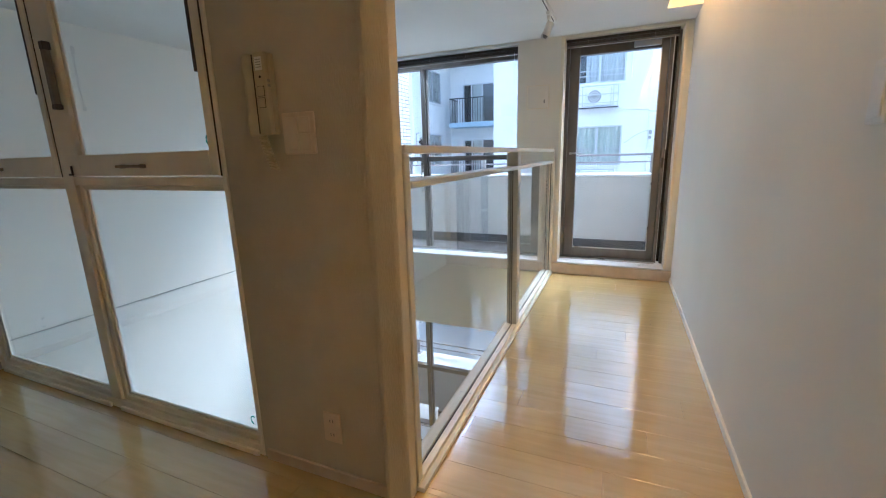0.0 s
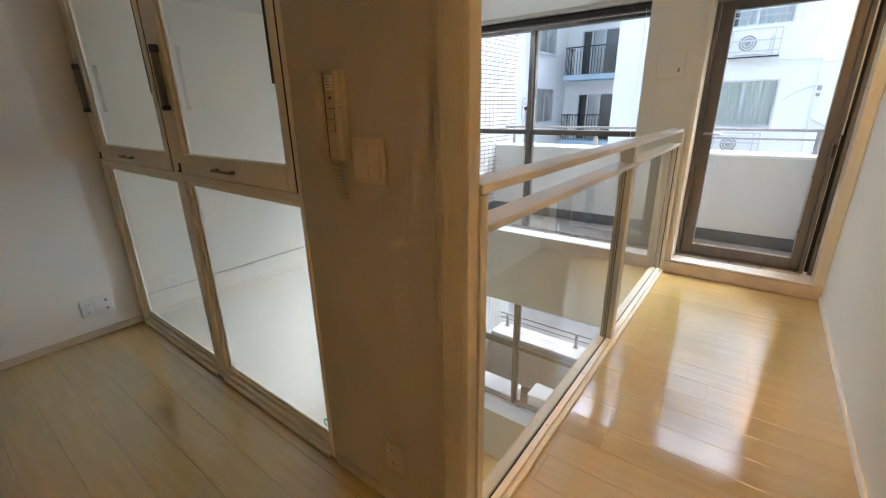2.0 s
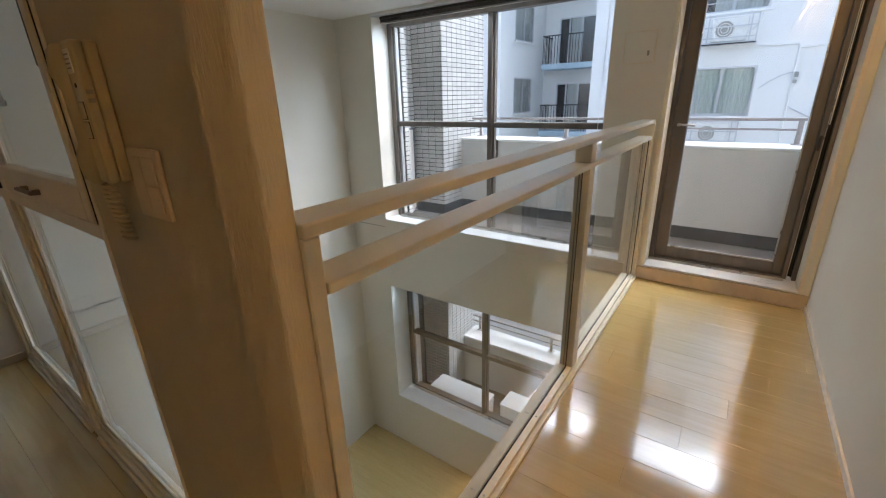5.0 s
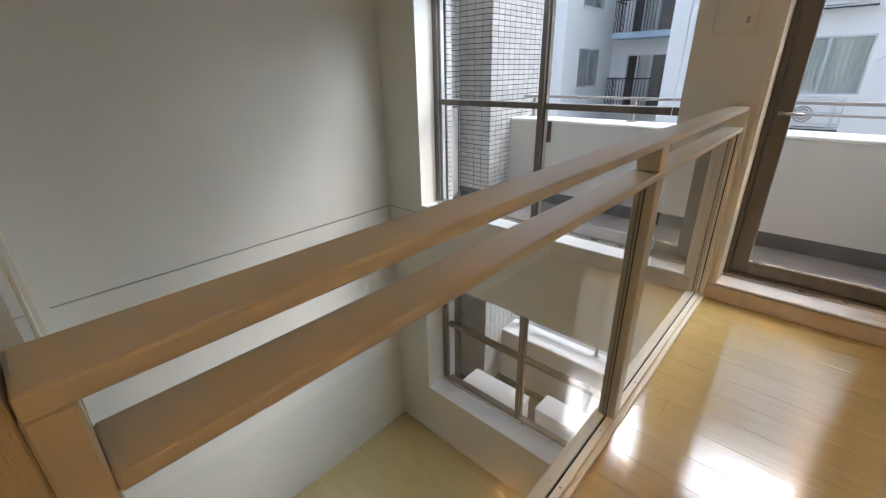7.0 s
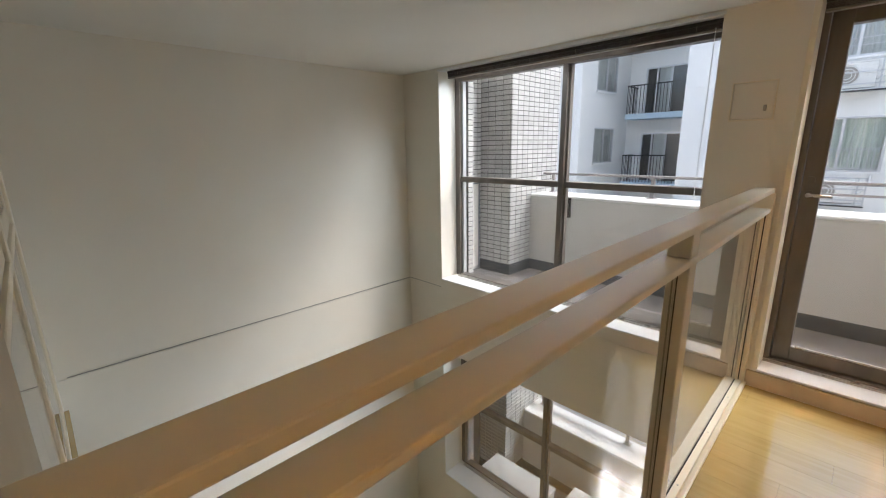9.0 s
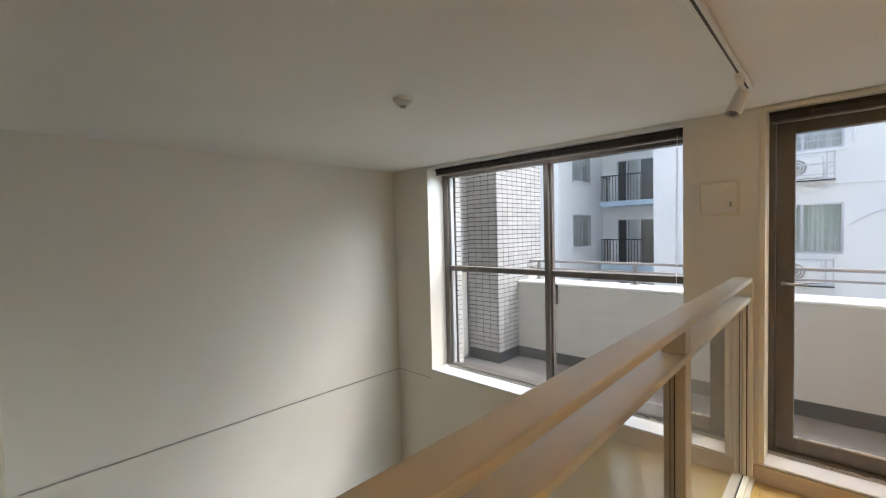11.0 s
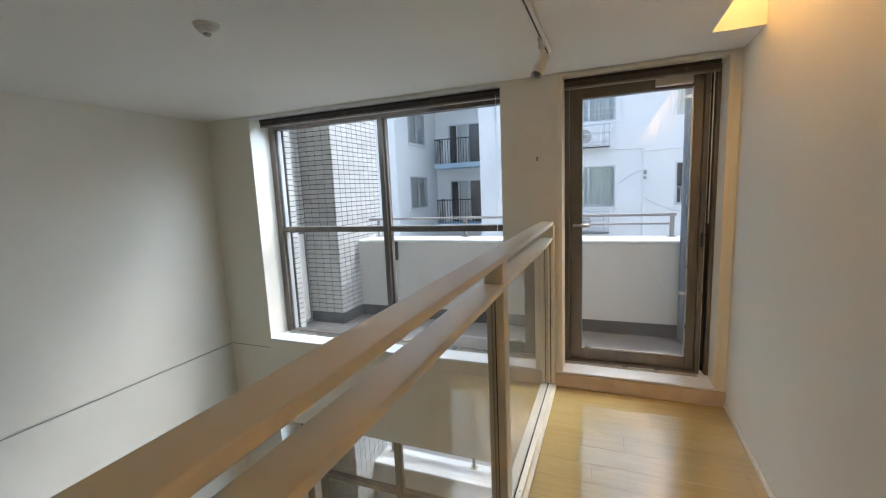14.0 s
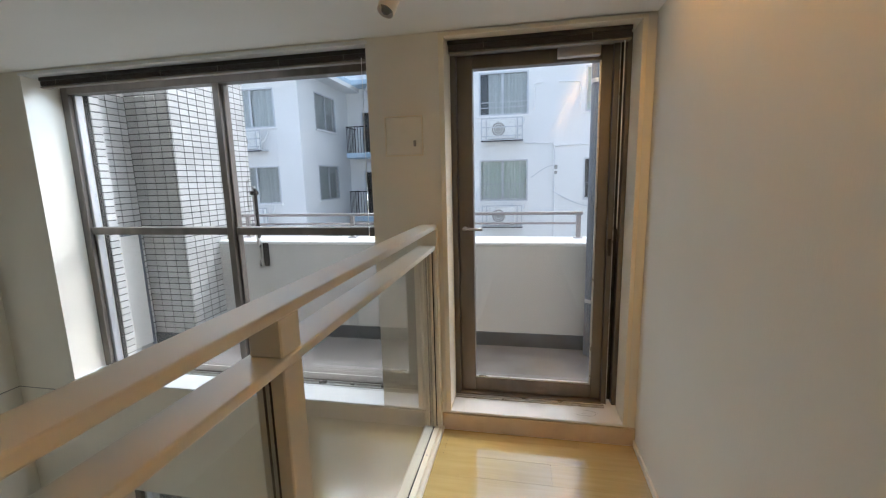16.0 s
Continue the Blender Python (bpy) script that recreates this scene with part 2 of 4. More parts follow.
varied(AGEDPL, (0.52, 0.455, 0.30), (0.57, 0.505, 0.345), size=14)
CREAMPL = material("cream_plastic", (0.70, 0.60, 0.45), 0.4)
varied(CREAMPL, (0.68, 0.585, 0.44), (0.73, 0.63, 0.48), size=12)
GREYPL = material("grey_plastic", (0.35, 0.34, 0.31), 0.45)
GREEN = material("green_sticker", (0.02, 0.33, 0.22), 0.5)
YELLOW = material("yellow_sticker", (0.6, 0.5, 0.05), 0.5)


def glass(name, tint, rough=0.0):
    m = material(name, tint, rough)
    b = m.node_tree.nodes["Principled BSDF"]
    b.inputs["Transmission Weight"].default_value = 1.0
    b.inputs["IOR"].default_value = 1.45
    return m


GLASS = glass("clear_glass", (0.97, 0.985, 0.98))
LAMPGLASS = glass("lamp_glass", (0.95, 0.95, 0.93), 0.1)

CONCRETE = material("painted_balcony_concrete", (0.55, 0.54, 0.51), 0.8)
varied(CONCRETE, (0.53, 0.52, 0.495), (0.61, 0.60, 0.575), (1, 1, 0.35), 2.2, 8, 0.3, 0.7)
relief(CONCRETE, (1, 1, 1), 140, 0.35, 0.002)
COPING = material("white_painted_coping", (0.78, 0.78, 0.76), 0.7)
varied(COPING, (0.79, 0.79, 0.77), (0.86, 0.86, 0.84), size=3.0)
PLINTH = material("dark_grey_waterproofing", (0.085, 0.088, 0.092), 0.6)
varied(PLINTH, (0.07, 0.072, 0.076), (0.105, 0.108, 0.112), size=7)
DECK = material("brown_grey_balcony_sheet", (0.20, 0.17, 0.15), 0.55)
varied(DECK, (0.19, 0.165, 0.15), (0.25, 0.22, 0.20), size=4)
relief(DECK, (1, 1, 1), 260, 0.3, 0.001)
TILE = material("white_glazed_tile", (0.74, 0.73, 0.69), 0.28)
_t = node(TILE, "ShaderNodeObjectInfo")
_g = node(TILE, "ShaderNodeNewGeometry")
_a = node(TILE, "ShaderNodeMath")
wire(TILE, _t.outputs["Random"], _a.inputs[0])
wire(TILE, _g.outputs["Random Per Island"], _a.inputs[1])
_f = node(TILE, "ShaderNodeMath")
_f.operation = "FRACT"
wire(TILE, _a.outputs[0], _f.inputs[0])
_c = node(TILE, "ShaderNodeValToRGB")
_c.color_ramp.elements[0].color, _c.color_ramp.elements[1].color = (0.48, 0.475, 0.46, 1), (0.58, 0.575, 0.56, 1)
wire(TILE, _f.outputs[0], _c.inputs[0])
wire(TILE, _c.outputs[0], TILE.node_tree.nodes["Principled BSDF"].inputs["Base Color"])
GROUT = material("dark_tile_grout", (0.10, 0.095, 0.09), 0.9)
varied(GROUT, (0.07, 0.068, 0.066), (0.10, 0.098, 0.095), size=9)
PIPEGREY = material("slate_grey_pipe", (0.13, 0.145, 0.17), 0.45)
varied(PIPEGREY, (0.115, 0.13, 0.155), (0.15, 0.165, 0.19), (1, 1, 0.2), 6)
RAILGREY = material("grey_coated_handrail", (0.38, 0.35, 0.34), 0.45, 0.2)

FACADE = material("white_painted_facade", (0.80, 0.80, 0.79), 0.85, spec=0.2)
varied(FACADE, (0.80, 0.795, 0.77), (0.85, 0.845, 0.825), (1, 1, 0.3), 0.7, 8, 0.3, 0.7)
relief(FACADE, (1, 1, 1), 30, 0.3, 0.006)
EAVE = material("pale_blue_painted_eave", (0.46, 0.58, 0.68), 0.7)
varied(EAVE, (0.42, 0.54, 0.64), (0.50, 0.62, 0.71), size=1.5)
ALU = material("silver_window_aluminium", (0.62, 0.63, 0.64), 0.4, 0.5)
CURTAIN = material("pale_green_curtain", (0.50, 0.56, 0.50), 0.9)
varied(CURTAIN, (0.62, 0.70, 0.60), (0.74, 0.78, 0.72), (9, 1, 0.05), 2.0)
LACE = material("grey_lace_curtain", (0.50, 0.49, 0.46), 0.9)
varied(LACE, (0.50, 0.52, 0.50), (0.62, 0.64, 0.62), (9, 1, 0.05), 2.4)
# near-black colour standing in for the unlit rooms across the court
ROOMSHADE = material("painted_room_shade", (0.05, 0.052, 0.055), 0.8)
ACWHITE = material("off_white_air_conditioner_steel", (0.74, 0.74, 0.71), 0.45)
varied(ACWHITE, (0.78, 0.78, 0.75), (0.84, 0.84, 0.815), size=6)
IRON = material("black_iron", (0.02, 0.022, 0.025), 0.5, 0.3)
ASPHALT = material("pale_court_paving", (0.36, 0.355, 0.34), 0.9)
varied(ASPHALT, (0.31, 0.305, 0.295), (0.40, 0.395, 0.38), size=0.6)
LAMPWARM = material("warm_lamp_tube", (1, 0.72, 0.4), 0.5)
_e = LAMPWARM.node_tree.nodes["Principled BSDF"]
_e.inputs["Emission Color"].default_value, _e.inputs["Emission Strength"].default_value = (1.0, 0.51, 0.14, 1), 7.6

# ---------------------------------------------------------------- structure of the flat
WX0, WX1, WZ0 = -3.10, -0.90, 0.09         # upper window opening
DX0, DX1, DZ0 = -0.504, 0.398, 0.10        # balcony door opening
HEAD = 2.06
LZ0, LZ1 = -2.235, -0.695                    # lower window opening
WALLY, WALLOUT = 4.20, 4.56
RWALL, LVOID, LROOM = 0.456, -3.597, -3.168

wall_north = structure("wall_north", wall_with_holes("y", WALLY, WALLOUT, LVOID - 0.2, RWALL + 0.2, FLOOR2, 3.0,
    [(WX0, WX1, WZ0, HEAD), (DX0, DX1, DZ0, HEAD), (WX0, WX1, LZ0, LZ1)]), WALLPAPER, "white papered wall with window and balcony door openings")
structure("wall_east", box(RWALL, RWALL + 0.2, -2.6, WALLY, -0.3, 3.0), WALLPAPER, "long white papered corridor wall")
structure("wall_west_void", boxes([(LVOID - 0.2, LVOID, 1.30, WALLY, 0.022, 3.0), (LVOID - 0.2, LVOID - 0.006, 1.30, WALLY, 0.004, 0.022),
    (LVOID - 0.2, LVOID, -2.6, WALLY, FLOOR2, 0.004)]), WALLPAPER, "tall white wall of the void with a thin joint line")
structure("wall_west_room", box(LVOID - 0.2, LROOM, -2.6, 1.30, 0.0, 3.0), WALLPAPER, "white papered wall of the room")
structure("wall_south", box(LVOID - 0.2, RWALL + 0.2, -2.8, -2.6, FLOOR2, 3.0), WALLPAPER, "plain white papered wall")
structure("wall_east_lower", box(RWALL, RWALL + 0.2, -2.6, WALLY, FLOOR2, -0.3), WALLPAPER, "plain white wall of the lower room")
# joint line carried onto the window wall beside the reveal
structure("wall_joint", boxes([(LVOID, WX0 - 0.02, WALLY - 0.0025, WALLY, 0.010, 0.016), (LVOID, LVOID + 0.0025, 1.35, WALLY, 0.010, 0.016)]), GREYPL, "thin grey joint line in the wall")

# ceiling with the lit recess along the corridor wall
CX0, CX1, CY0, CY1 = 0.235, RWALL, -1.6, 3.84
structure("ceiling", boxes([(LVOID, CX0, 1.30, WALLY, CEIL, CEIL + 0.12), (CX0, RWALL, CY1, WALLY, CEIL, CEIL + 0.12),
    (CX0, RWALL, -2.6, CY0, CEIL, CEIL + 0.12), (LROOM, CX0, -2.6, 1.30, CEIL, CEIL + 0.12)]), CEILING, "flat white ceiling with a lit recess")
structure("recess_lining", boxes([(CX0 - 0.02, CX0, CY0, CY1, CEIL + 0.12, CEIL + 0.34), (CX0 - 0.02, RWALL, CY1, CY1 + 0.02, CEIL + 0.12, CEIL + 0.34),
    (CX0 - 0.02, RWALL, CY0 - 0.02, CY0, CEIL + 0.12, CEIL + 0.34), (CX0 - 0.02, RWALL, CY0 - 0.02, CY1 + 0.02, CEIL + 0.34, CEIL + 0.36)]), CEILING, "white lining of the ceiling recess")
structure("outer_block", boxes([(LVOID - 0.2, RWALL + 0.2, -2.8, WALLOUT, 3.0, 4.6), (RWALL + 0.2, 9.0, -2.8, WALLOUT, -5.8, 4.6), (-12.0, LVOID - 0.2, -2.8, WALLOUT, -5.8, 4.6),
    (LVOID - 0.2, RWALL + 0.2, -2.8, WALLOUT, -5.8, FLOOR2 - 0.1)]), CONCRETE, "plain upper, lower and side parts of the house")
cove = thing("recess_lamp", "warm tube lamp glowing inside the ceiling recess", "lamp")
part("tube", cyl((CX0 + 0.12, CY0 + 0.2, CEIL + 0.29), (CX0 + 0.12, CY1 - 0.12, CEIL + 0.29), 0.014), LAMPWARM, cove, "glowing warm tube")
part("holder", box(CX0 + 0.09, CX0 + 0.15, CY0 + 0.18, CY1 - 0.10, CEIL + 0.31, CEIL + 0.34), WHITEPL, cove)

# loft floor slab and lower floor
VX = -0.637                                 # edge of the void
floor = structure("floor", boxes([(VX, RWALL, 1.30, WALLY, -0.28, -0.012), (LROOM, RWALL, -2.6, 1.30, -0.28, -0.012)]), UNDERFLOOR, "loft floor of glossy maple planks")
structure("slab_edge", boxes([(LVOID, VX, 1.27, 1.30, -0.30, 0.0), (VX - 0.012, VX, 1.30, WALLY, -0.30, 0.0), (VX, RWALL, 1.30, WALLY, -0.31, -0.285), (LVOID, RWALL, -2.6, 1.30, -0.31, -0.285)]), WALLPAPER, "white boarded edge of the loft floor")
structure("floor_lower", box(LVOID, RWALL, -2.6, WALLY, FLOOR2 - 0.1, FLOOR2), FLOORING, "lower floor of glossy maple boards")

# sills and reveals
structure("sill_1", boxes([(WX0, WX1, WALLY - 0.004, WALLOUT - 0.13, WZ0, WZ0 + 0.012)], 0.002), SILL, "white window sill board")
sill_2 = structure("sill_2", boxes([(DX0, DX1, WALLY - 0.012, WALLOUT - 0.14, DZ0, DZ0 + 0.012)], 0.003), SILL, "scuffed white door sill board")
part("threshold", boxes([(DX0 + 0.006, 0.33, 4.336, 4.344, DZ0 + 0.012, DZ0 + 0.018), (DX0 + 0.006, 0.33, 4.356, 4.366, DZ0 + 0.012, DZ0 + 0.022)], 0.001), STEEL, sill_2, "silver threshold tracks")
part("scuff", join(*[tube([(0.215 + r * math.cos(q * 0.35 + o), 4.268 + 0.45 * r * math.sin(q * 0.35 + o), DZ0 + 0.0122) for q in range(n)], 0.0008, 4) for r, o, n in ((0.012, 0.5, 12), (0.05, 3.4, 7), (0.075, 0.2, 5), (0.06, 5.0, 5))]), GREYPL, sill_2, "grey scuff marks")
structure("sill_3", boxes([(WX0, WX1, WALLY - 0.004, WALLOUT - 0.076, LZ0, LZ0 + 0.012)], 0.002), SILL, "white lower window sill board")
structure("trim_door", boxes([(DX0 - 0.022, DX0 + 0.004, WALLY - 0.012, WALLY + 0.165, DZ0 + 0.013, HEAD - 0.004), (DX1 - 0.004, DX1 + 0.018, WALLY - 0.012, WALLY + 0.165, DZ0 + 0.013, HEAD - 0.004),
    (DX0 - 0.022, DX1 + 0.018, WALLY - 0.012, WALLY + 0.165, HEAD - 0.004, HEAD + 0.012)], 0.001), CREAM, "cream painted door lining")
structure("trim_window", boxes([(WX0 - 0.01, WX1 + 0.01, WALLY - 0.006, WALLY + 0.2, HEAD - 0.004, HEAD + 0.012)], 0.001), SILL, "white head trim of the window")
structure("baseboard_north", box(-0.55, RWALL, WALLY - 0.014, WALLY, 0.0, DZ0 - 0.006, 0.002), TRIM, "beige step board under the balcony door")
structure("baseboard_east", box(RWALL - 0.010, RWALL, -2.6, WALLY - 0.014, 0.0, 0.035, 0.002), CREAM, "low cream baseboard")
structure("baseboard_west", box(LROOM, LROOM + 0.010, -2.6, 1.285, 0.0, 0.045, 0.002), TRIM, "low beige baseboard")

# partition with intercom and the ribbed end
PX0, PX1, PY0, PY1 = -1.192, -0.566, 1.268, 1.324
def prism(outline, z0, z1, bevel=0.0):
    """An upright prism over a plan outline, its upright edges eased."""
    bm = bmesh.new()
    low = [bm.verts.new((x, y, z0)) for x, y in outline]
    high = [bm.verts.new((x, y, z1)) for x, y in outline]
    n = len(outline)
    bm.faces.new(low[::-1]), bm.faces.new(high)
    for k in range(n):
        bm.faces.new((low[k], low[(k + 1) % n], high[(k + 1) % n], high[k]))
    bmesh.ops.recalc_face_normals(bm, faces=bm.faces)
    if bevel:
        es = [e for e in bm.edges if abs(e.verts[0].co.z - e.verts[1].co.z) > 0.01]
        bmesh.ops.bevel(bm, geom=es, offset=bevel, segments=2, affect="EDGES", profile=0.5)
    return bm


structure("wall_partition", prism([(PX0, PY0), (-0.652, PY0), (-0.646, PY0 - 0.012), (-0.630, PY0 - 0.014), (-0.576, PY0 + 0.003), (PX1, PY0 + 0.010), (PX1, PY1),
    (-0.64, PY1), (-0.64, 1.312), (PX0, 1.312)], 0.0, CEIL, 0.003), RIBPAPER, "narrow partition with beige ribbed wallpaper")
structure("baseboard_partition", box(PX0 + 0.02, -0.624, PY0 - 0.010, PY0, 0.0, 0.045, 0.002), TRIM, "low beige baseboard")


# ---------------------------------------------------------------- windows and door
def pane(name, x0, x1, y, z0, z1, parent, thick=0.005):
    ob = part(name, box(x0, x1, y - thick / 2, y + thick / 2, z0, z1), GLASS, parent)
    ob.visible_shadow = False
    return ob


def profile(x0, x1, z0, z1, y0, y1, bev=0.003):
    return box(x0, x1, y0, y1, z0, z1, bev)


def gridded_window(name, label, z0, z1, zt, xm=-1.945, deep=0.0):
    """Bronze aluminium window of two by two panes in the window wall."""
    w = tagged(thing(name, label, "window"), kind="structure")
    y0, y1 = 4.425 + deep, 4.495 + deep
    fr = part("window_frame", join(profile(WX0, WX0 + 0.055, z0, z1, y0 - 0.01, y1), profile(WX1 - 0.045, WX1, z0, z1, y0 - 0.01, y1),
        profile(WX0 + 0.055, WX1 - 0.045, z1 - 0.075, z1, y0 - 0.01, y1), profile(WX0 + 0.055, WX1 - 0.045, z0, z0 + 0.032, y0 - 0.01, y1)), BRONZE, w)
    part("frame_lip", profile(WX0 + 0.055, WX0 + 0.075, z0 + 0.032, z1 - 0.075, y0 + 0.02, y1), ALU, fr, "pale inner lip of the frame")
    part("mullion", join(profile(xm - 0.03, xm + 0.014, z0 + 0.012, z1 - 0.02, y0 - 0.005, y1), profile(xm + 0.016, xm + 0.03, z0 + 0.03, z1 - 0.03, y0 + 0.02, y1)), BRONZE, w)
    for a, b in ((WX0 + 0.055, xm - 0.03), (xm + 0.03, WX1 - 0.045)):
        part("transom", profile(a, b, zt - 0.024, zt + 0.024, y0, y1), BRONZE, w)
        for c, d in ((z0 + 0.03, zt - 0.024), (zt + 0.024, z1 - 0.07)):
            pane("pane", a, b, y0 + 0.043, c, d, w)
    part("track", boxes([(WX0 + 0.055, WX1 - 0.045, y0 - 0.05, y0 - 0.012, z0 + 0.012, z0 + 0.02), (WX0 + 0.055, WX1 - 0.045, y0 - 0.03, y0 - 0.022, z0 + 0.02, z0 + 0.03)], 0.001), STEEL, w)
    return w


window_1 = gridded_window("window_1", "tall bronze aluminium window of four clear panes", WZ0, HEAD, 1.085)
window_2 = gridded_window("window_2", "lower bronze aluminium window of four clear panes", LZ0, LZ1, -1.42, -2.02, 0.055)

door = tagged(thing("door_1", "closed bronze aluminium balcony door with one clear pane", "door"), kind="structure")
dy0, dy1 = 4.40, 4.46
part("door_frame", join(profile(DX0, DX0 + 0.03, DZ0, HEAD, dy0 - 0.02, dy1 + 0.03), profile(0.318, 0.348, DZ0, HEAD, dy0 - 0.012, dy1 + 0.03), profile(0.374, DX1, DZ0, HEAD, dy0 - 0.02, dy1 + 0.03),
    profile(DX0 + 0.03, 0.318, 2.02, HEAD, dy0 - 0.02, dy1 + 0.03), profile(DX0 + 0.03, 0.318, DZ0, DZ0 + 0.028, dy0 - 0.03, dy1 + 0.03)), BRONZE, door)
part("jamb_strip", profile(0.343, 0.347, DZ0 + 0.01, HEAD, dy0 - 0.022, dy0 - 0.013, 0.001), STEEL, door, "pale aluminium edge strip")
# black backing strip, painting the shade inside the jamb's open gap
part("jamb_gap_shade", box(0.3485, 0.3735, dy0 + 0.03, dy0 + 0.05, DZ0 + 0.02, HEAD), BLACK, door, "black backing strip as the gap's shade")
leaf = part("leaf", join(profile(DX0 + 0.034, -0.388, 0.132, 2.016, dy0, dy1), profile(0.262, 0.314, 0.132, 2.016, dy0, dy1),
    profile(-0.388, 0.262, 1.948, 2.016, dy0, dy1), profile(-0.388, 0.262, 0.132, 0.212, dy0, dy1)), BRONZE, door)
pane("pane", -0.392, 0.266, dy0 + 0.035, 0.206, 1.954, leaf)
part("pane_bead", join(profile(-0.388, 0.262, 0.212, 0.221, dy0 + 0.004, dy0 + 0.02, 0.001), profile(0.254, 0.262, 0.221, 1.948, dy0 + 0.004, dy0 + 0.02, 0.001)), STEEL, leaf, "thin bright glazing bead")
part("lock", cyl((-0.436, dy0 - 0.012, 1.185), (-0.436, dy0, 1.185), 0.019, 20), BRONZE, leaf)
hd = part("lever", join(cyl((-0.436, dy0 - 0.045, 1.105), (-0.436, dy0, 1.105), 0.011, 14), tube([(-0.440, dy0 - 0.045, 1.105), (-0.38, dy0 - 0.048, 1.105), (-0.335, dy0 - 0.045, 1.102)], 0.0085, 10)), STEEL, leaf, "steel lever handle", True)
part("rose", cyl((-0.436, dy0 - 0.008, 1.105), (-0.436, dy0, 1.105), 0.024, 22), BRONZE, hd)
part("closer", boxes([(0.045, 0.250, dy0 - 0.045, dy0 - 0.001, 1.962, 2.010)], 0.005, 2), ALU, leaf, "silver door closer box")
part("closer_arm", box(-0.16, 0.06, dy0 - 0.03, dy0 - 0.018, 2.016, 2.024, 0.002), DARK, door)
part("latch", box(0.322, 0.336, dy0 - 0.026, dy0 - 0.012, 0.96, 1.05, 0.003), DARK, door)


def blind(x0, x1, z_top, y, label):
    """A venetian blind drawn right up under the head."""
    b = thing("venetian_blind", label, "blind", "raised blinds")
    part("head_rail", box(x0, x1, y - 0.022, y + 0.022, z_top - 0.022, z_top - 0.001, 0.002), DARK, b)
    n = 13
    for k in range(n):
        z = z_top - 0.024 - k * 0.0021
        part("slat", box(x0 + 0.004, x1 - 0.004, y - 0.018 + 0.001 * (k % 3), y + 0.017 + 0.001 * (k % 2), z - 0.0016, z), BLIND, b)
    part("bottom_rail", box(x0 + 0.003, x1 - 0.003, y - 0.021, y + 0.02, z_top - 0.064, z_top - 0.054, 0.003), BLINDRAIL, b, "paler bottom rail")
    m = max(2, round((x1 - x0) / 0.36))
    for k in range(m):
        x = x0 + (x1 - x0) * (k + 0.35) / (m - 0.3)
        part("ladder_tape", join(tube([(x, y - 0.022, z_top - 0.02), (x + 0.003, y - 0.027, z_top - 0.04), (x, y - 0.023, z_top - 0.058)], 0.0016, 6),
            box(x - 0.007, x + 0.007, y - 0.026, y - 0.0215, z_top - 0.068, z_top - 0.056, 0.002)), BLINDCORD, b)
    return b


bl1 = blind(WX0 + 0.06, WX1 - 0.012, HEAD - 0.005, 4.275, "dark brown venetian blind raised under the window head")
part("cord", tube([(WX1 - 0.045, 4.255, HEAD - 0.05), (WX1 - 0.048, 4.254, 1.5), (WX1 - 0.052, 4.254, 1.06)], 0.0022, 6), WHITEPL, bl1, "thin pale pull cord")
bl2 = blind(DX0 + 0.012, DX1 - 0.03, HEAD - 0.005, 4.275, "dark brown venetian blind raised above the balcony door")
part("wand", tube([(0.338, 4.262, HEAD - 0.06), (0.338, 4.262, 1.6), (0.338, 4.262, 1.12)], 0.003, 8), WHITEPL, bl2, "thin pale tilt wand")


# ---------------------------------------------------------------- railing round the void
RX0, RX1 = -0.643, -0.556
railing = thing("railing", "beige painted guard railing with clear glass panels along the void", "railing")
part("top_rail", box(RX0, RX1, PY1 + 0.002, WALLY - 0.002, 1.126, 1.150, 0.004, 2), RAIL, railing)
part("middle_rail", box(RX0, RX1, PY1 + 0.034, WALLY - 0.052, 1.024, 1.046, 0.004, 2), RAIL, railing)
part("post", boxes([(RX0 + 0.012, RX1 - 0.004, 2.768, 2.838, 0.028, 1.0235), (RX0 + 0.012, RX1 - 0.004, 2.768, 2.838, 1.0465, 1.1255)], 0.003), RAIL, railing)
part("post_groove", boxes([(RX0 + 0.030, RX0 + 0.035, 2.7665, 2.768, 0.03, 1.022), (RX0 + 0.048, RX0 + 0.053, 2.7665, 2.768, 0.03, 1.022)]), DARK, railing, "narrow dark glazing groove")
part("post", box(RX0 + 0.004, RX1 - 0.004, PY1, PY1 + 0.034, 0.028, 1.1255, 0.003), RAIL, railing)
part("post", box(RX0 - 0.01, RX1 + 0.006, WALLY - 0.05, WALLY, 0.028, 1.1255, 0.003), CREAM, railing)
for x, d in ((RX0 + 0.002, 0.006), (RX0 + 0.026, 0.012), (RX1 - 0.034, 0.012), (RX1 - 0.012, 0.006)):
    part("post_bead", box(x, x + 0.009, WALLY - 0.05 - d, WALLY - 0.05, 0.036, 1.022, 0.002), CREAM, railing)
part("post_groove", box(RX1 - 0.0215, RX1 - 0.0165, WALLY - 0.0515, WALLY - 0.05, 0.036, 1.022), DARK, railing, "narrow dark glazing groove")
part("bottom_channel", join(box(-0.650, -0.540, PY1, WALLY, 0.0, 0.018, 0.002), box(-0.650, -0.604, PY1, WALLY, 0.018, 0.034, 0.002),
    box(-0.588, -0.560, PY1, WALLY, 0.018, 0.034, 0.002)), CREAM, railing, "cream bottom channel")
part("channel_groove", box(-0.604, -0.588, PY1, WALLY, 0.018, 0.022), DARK, railing, "dark glazing groove")
for a, b in ((PY1 + 0.034, 2.768), (2.838, WALLY - 0.05)):
    g = part("glass_panel", box(-0.600, -0.592, a, b, 0.022, 1.0235), GLASS, railing, "clear glass panel")
    g.visible_shadow = False
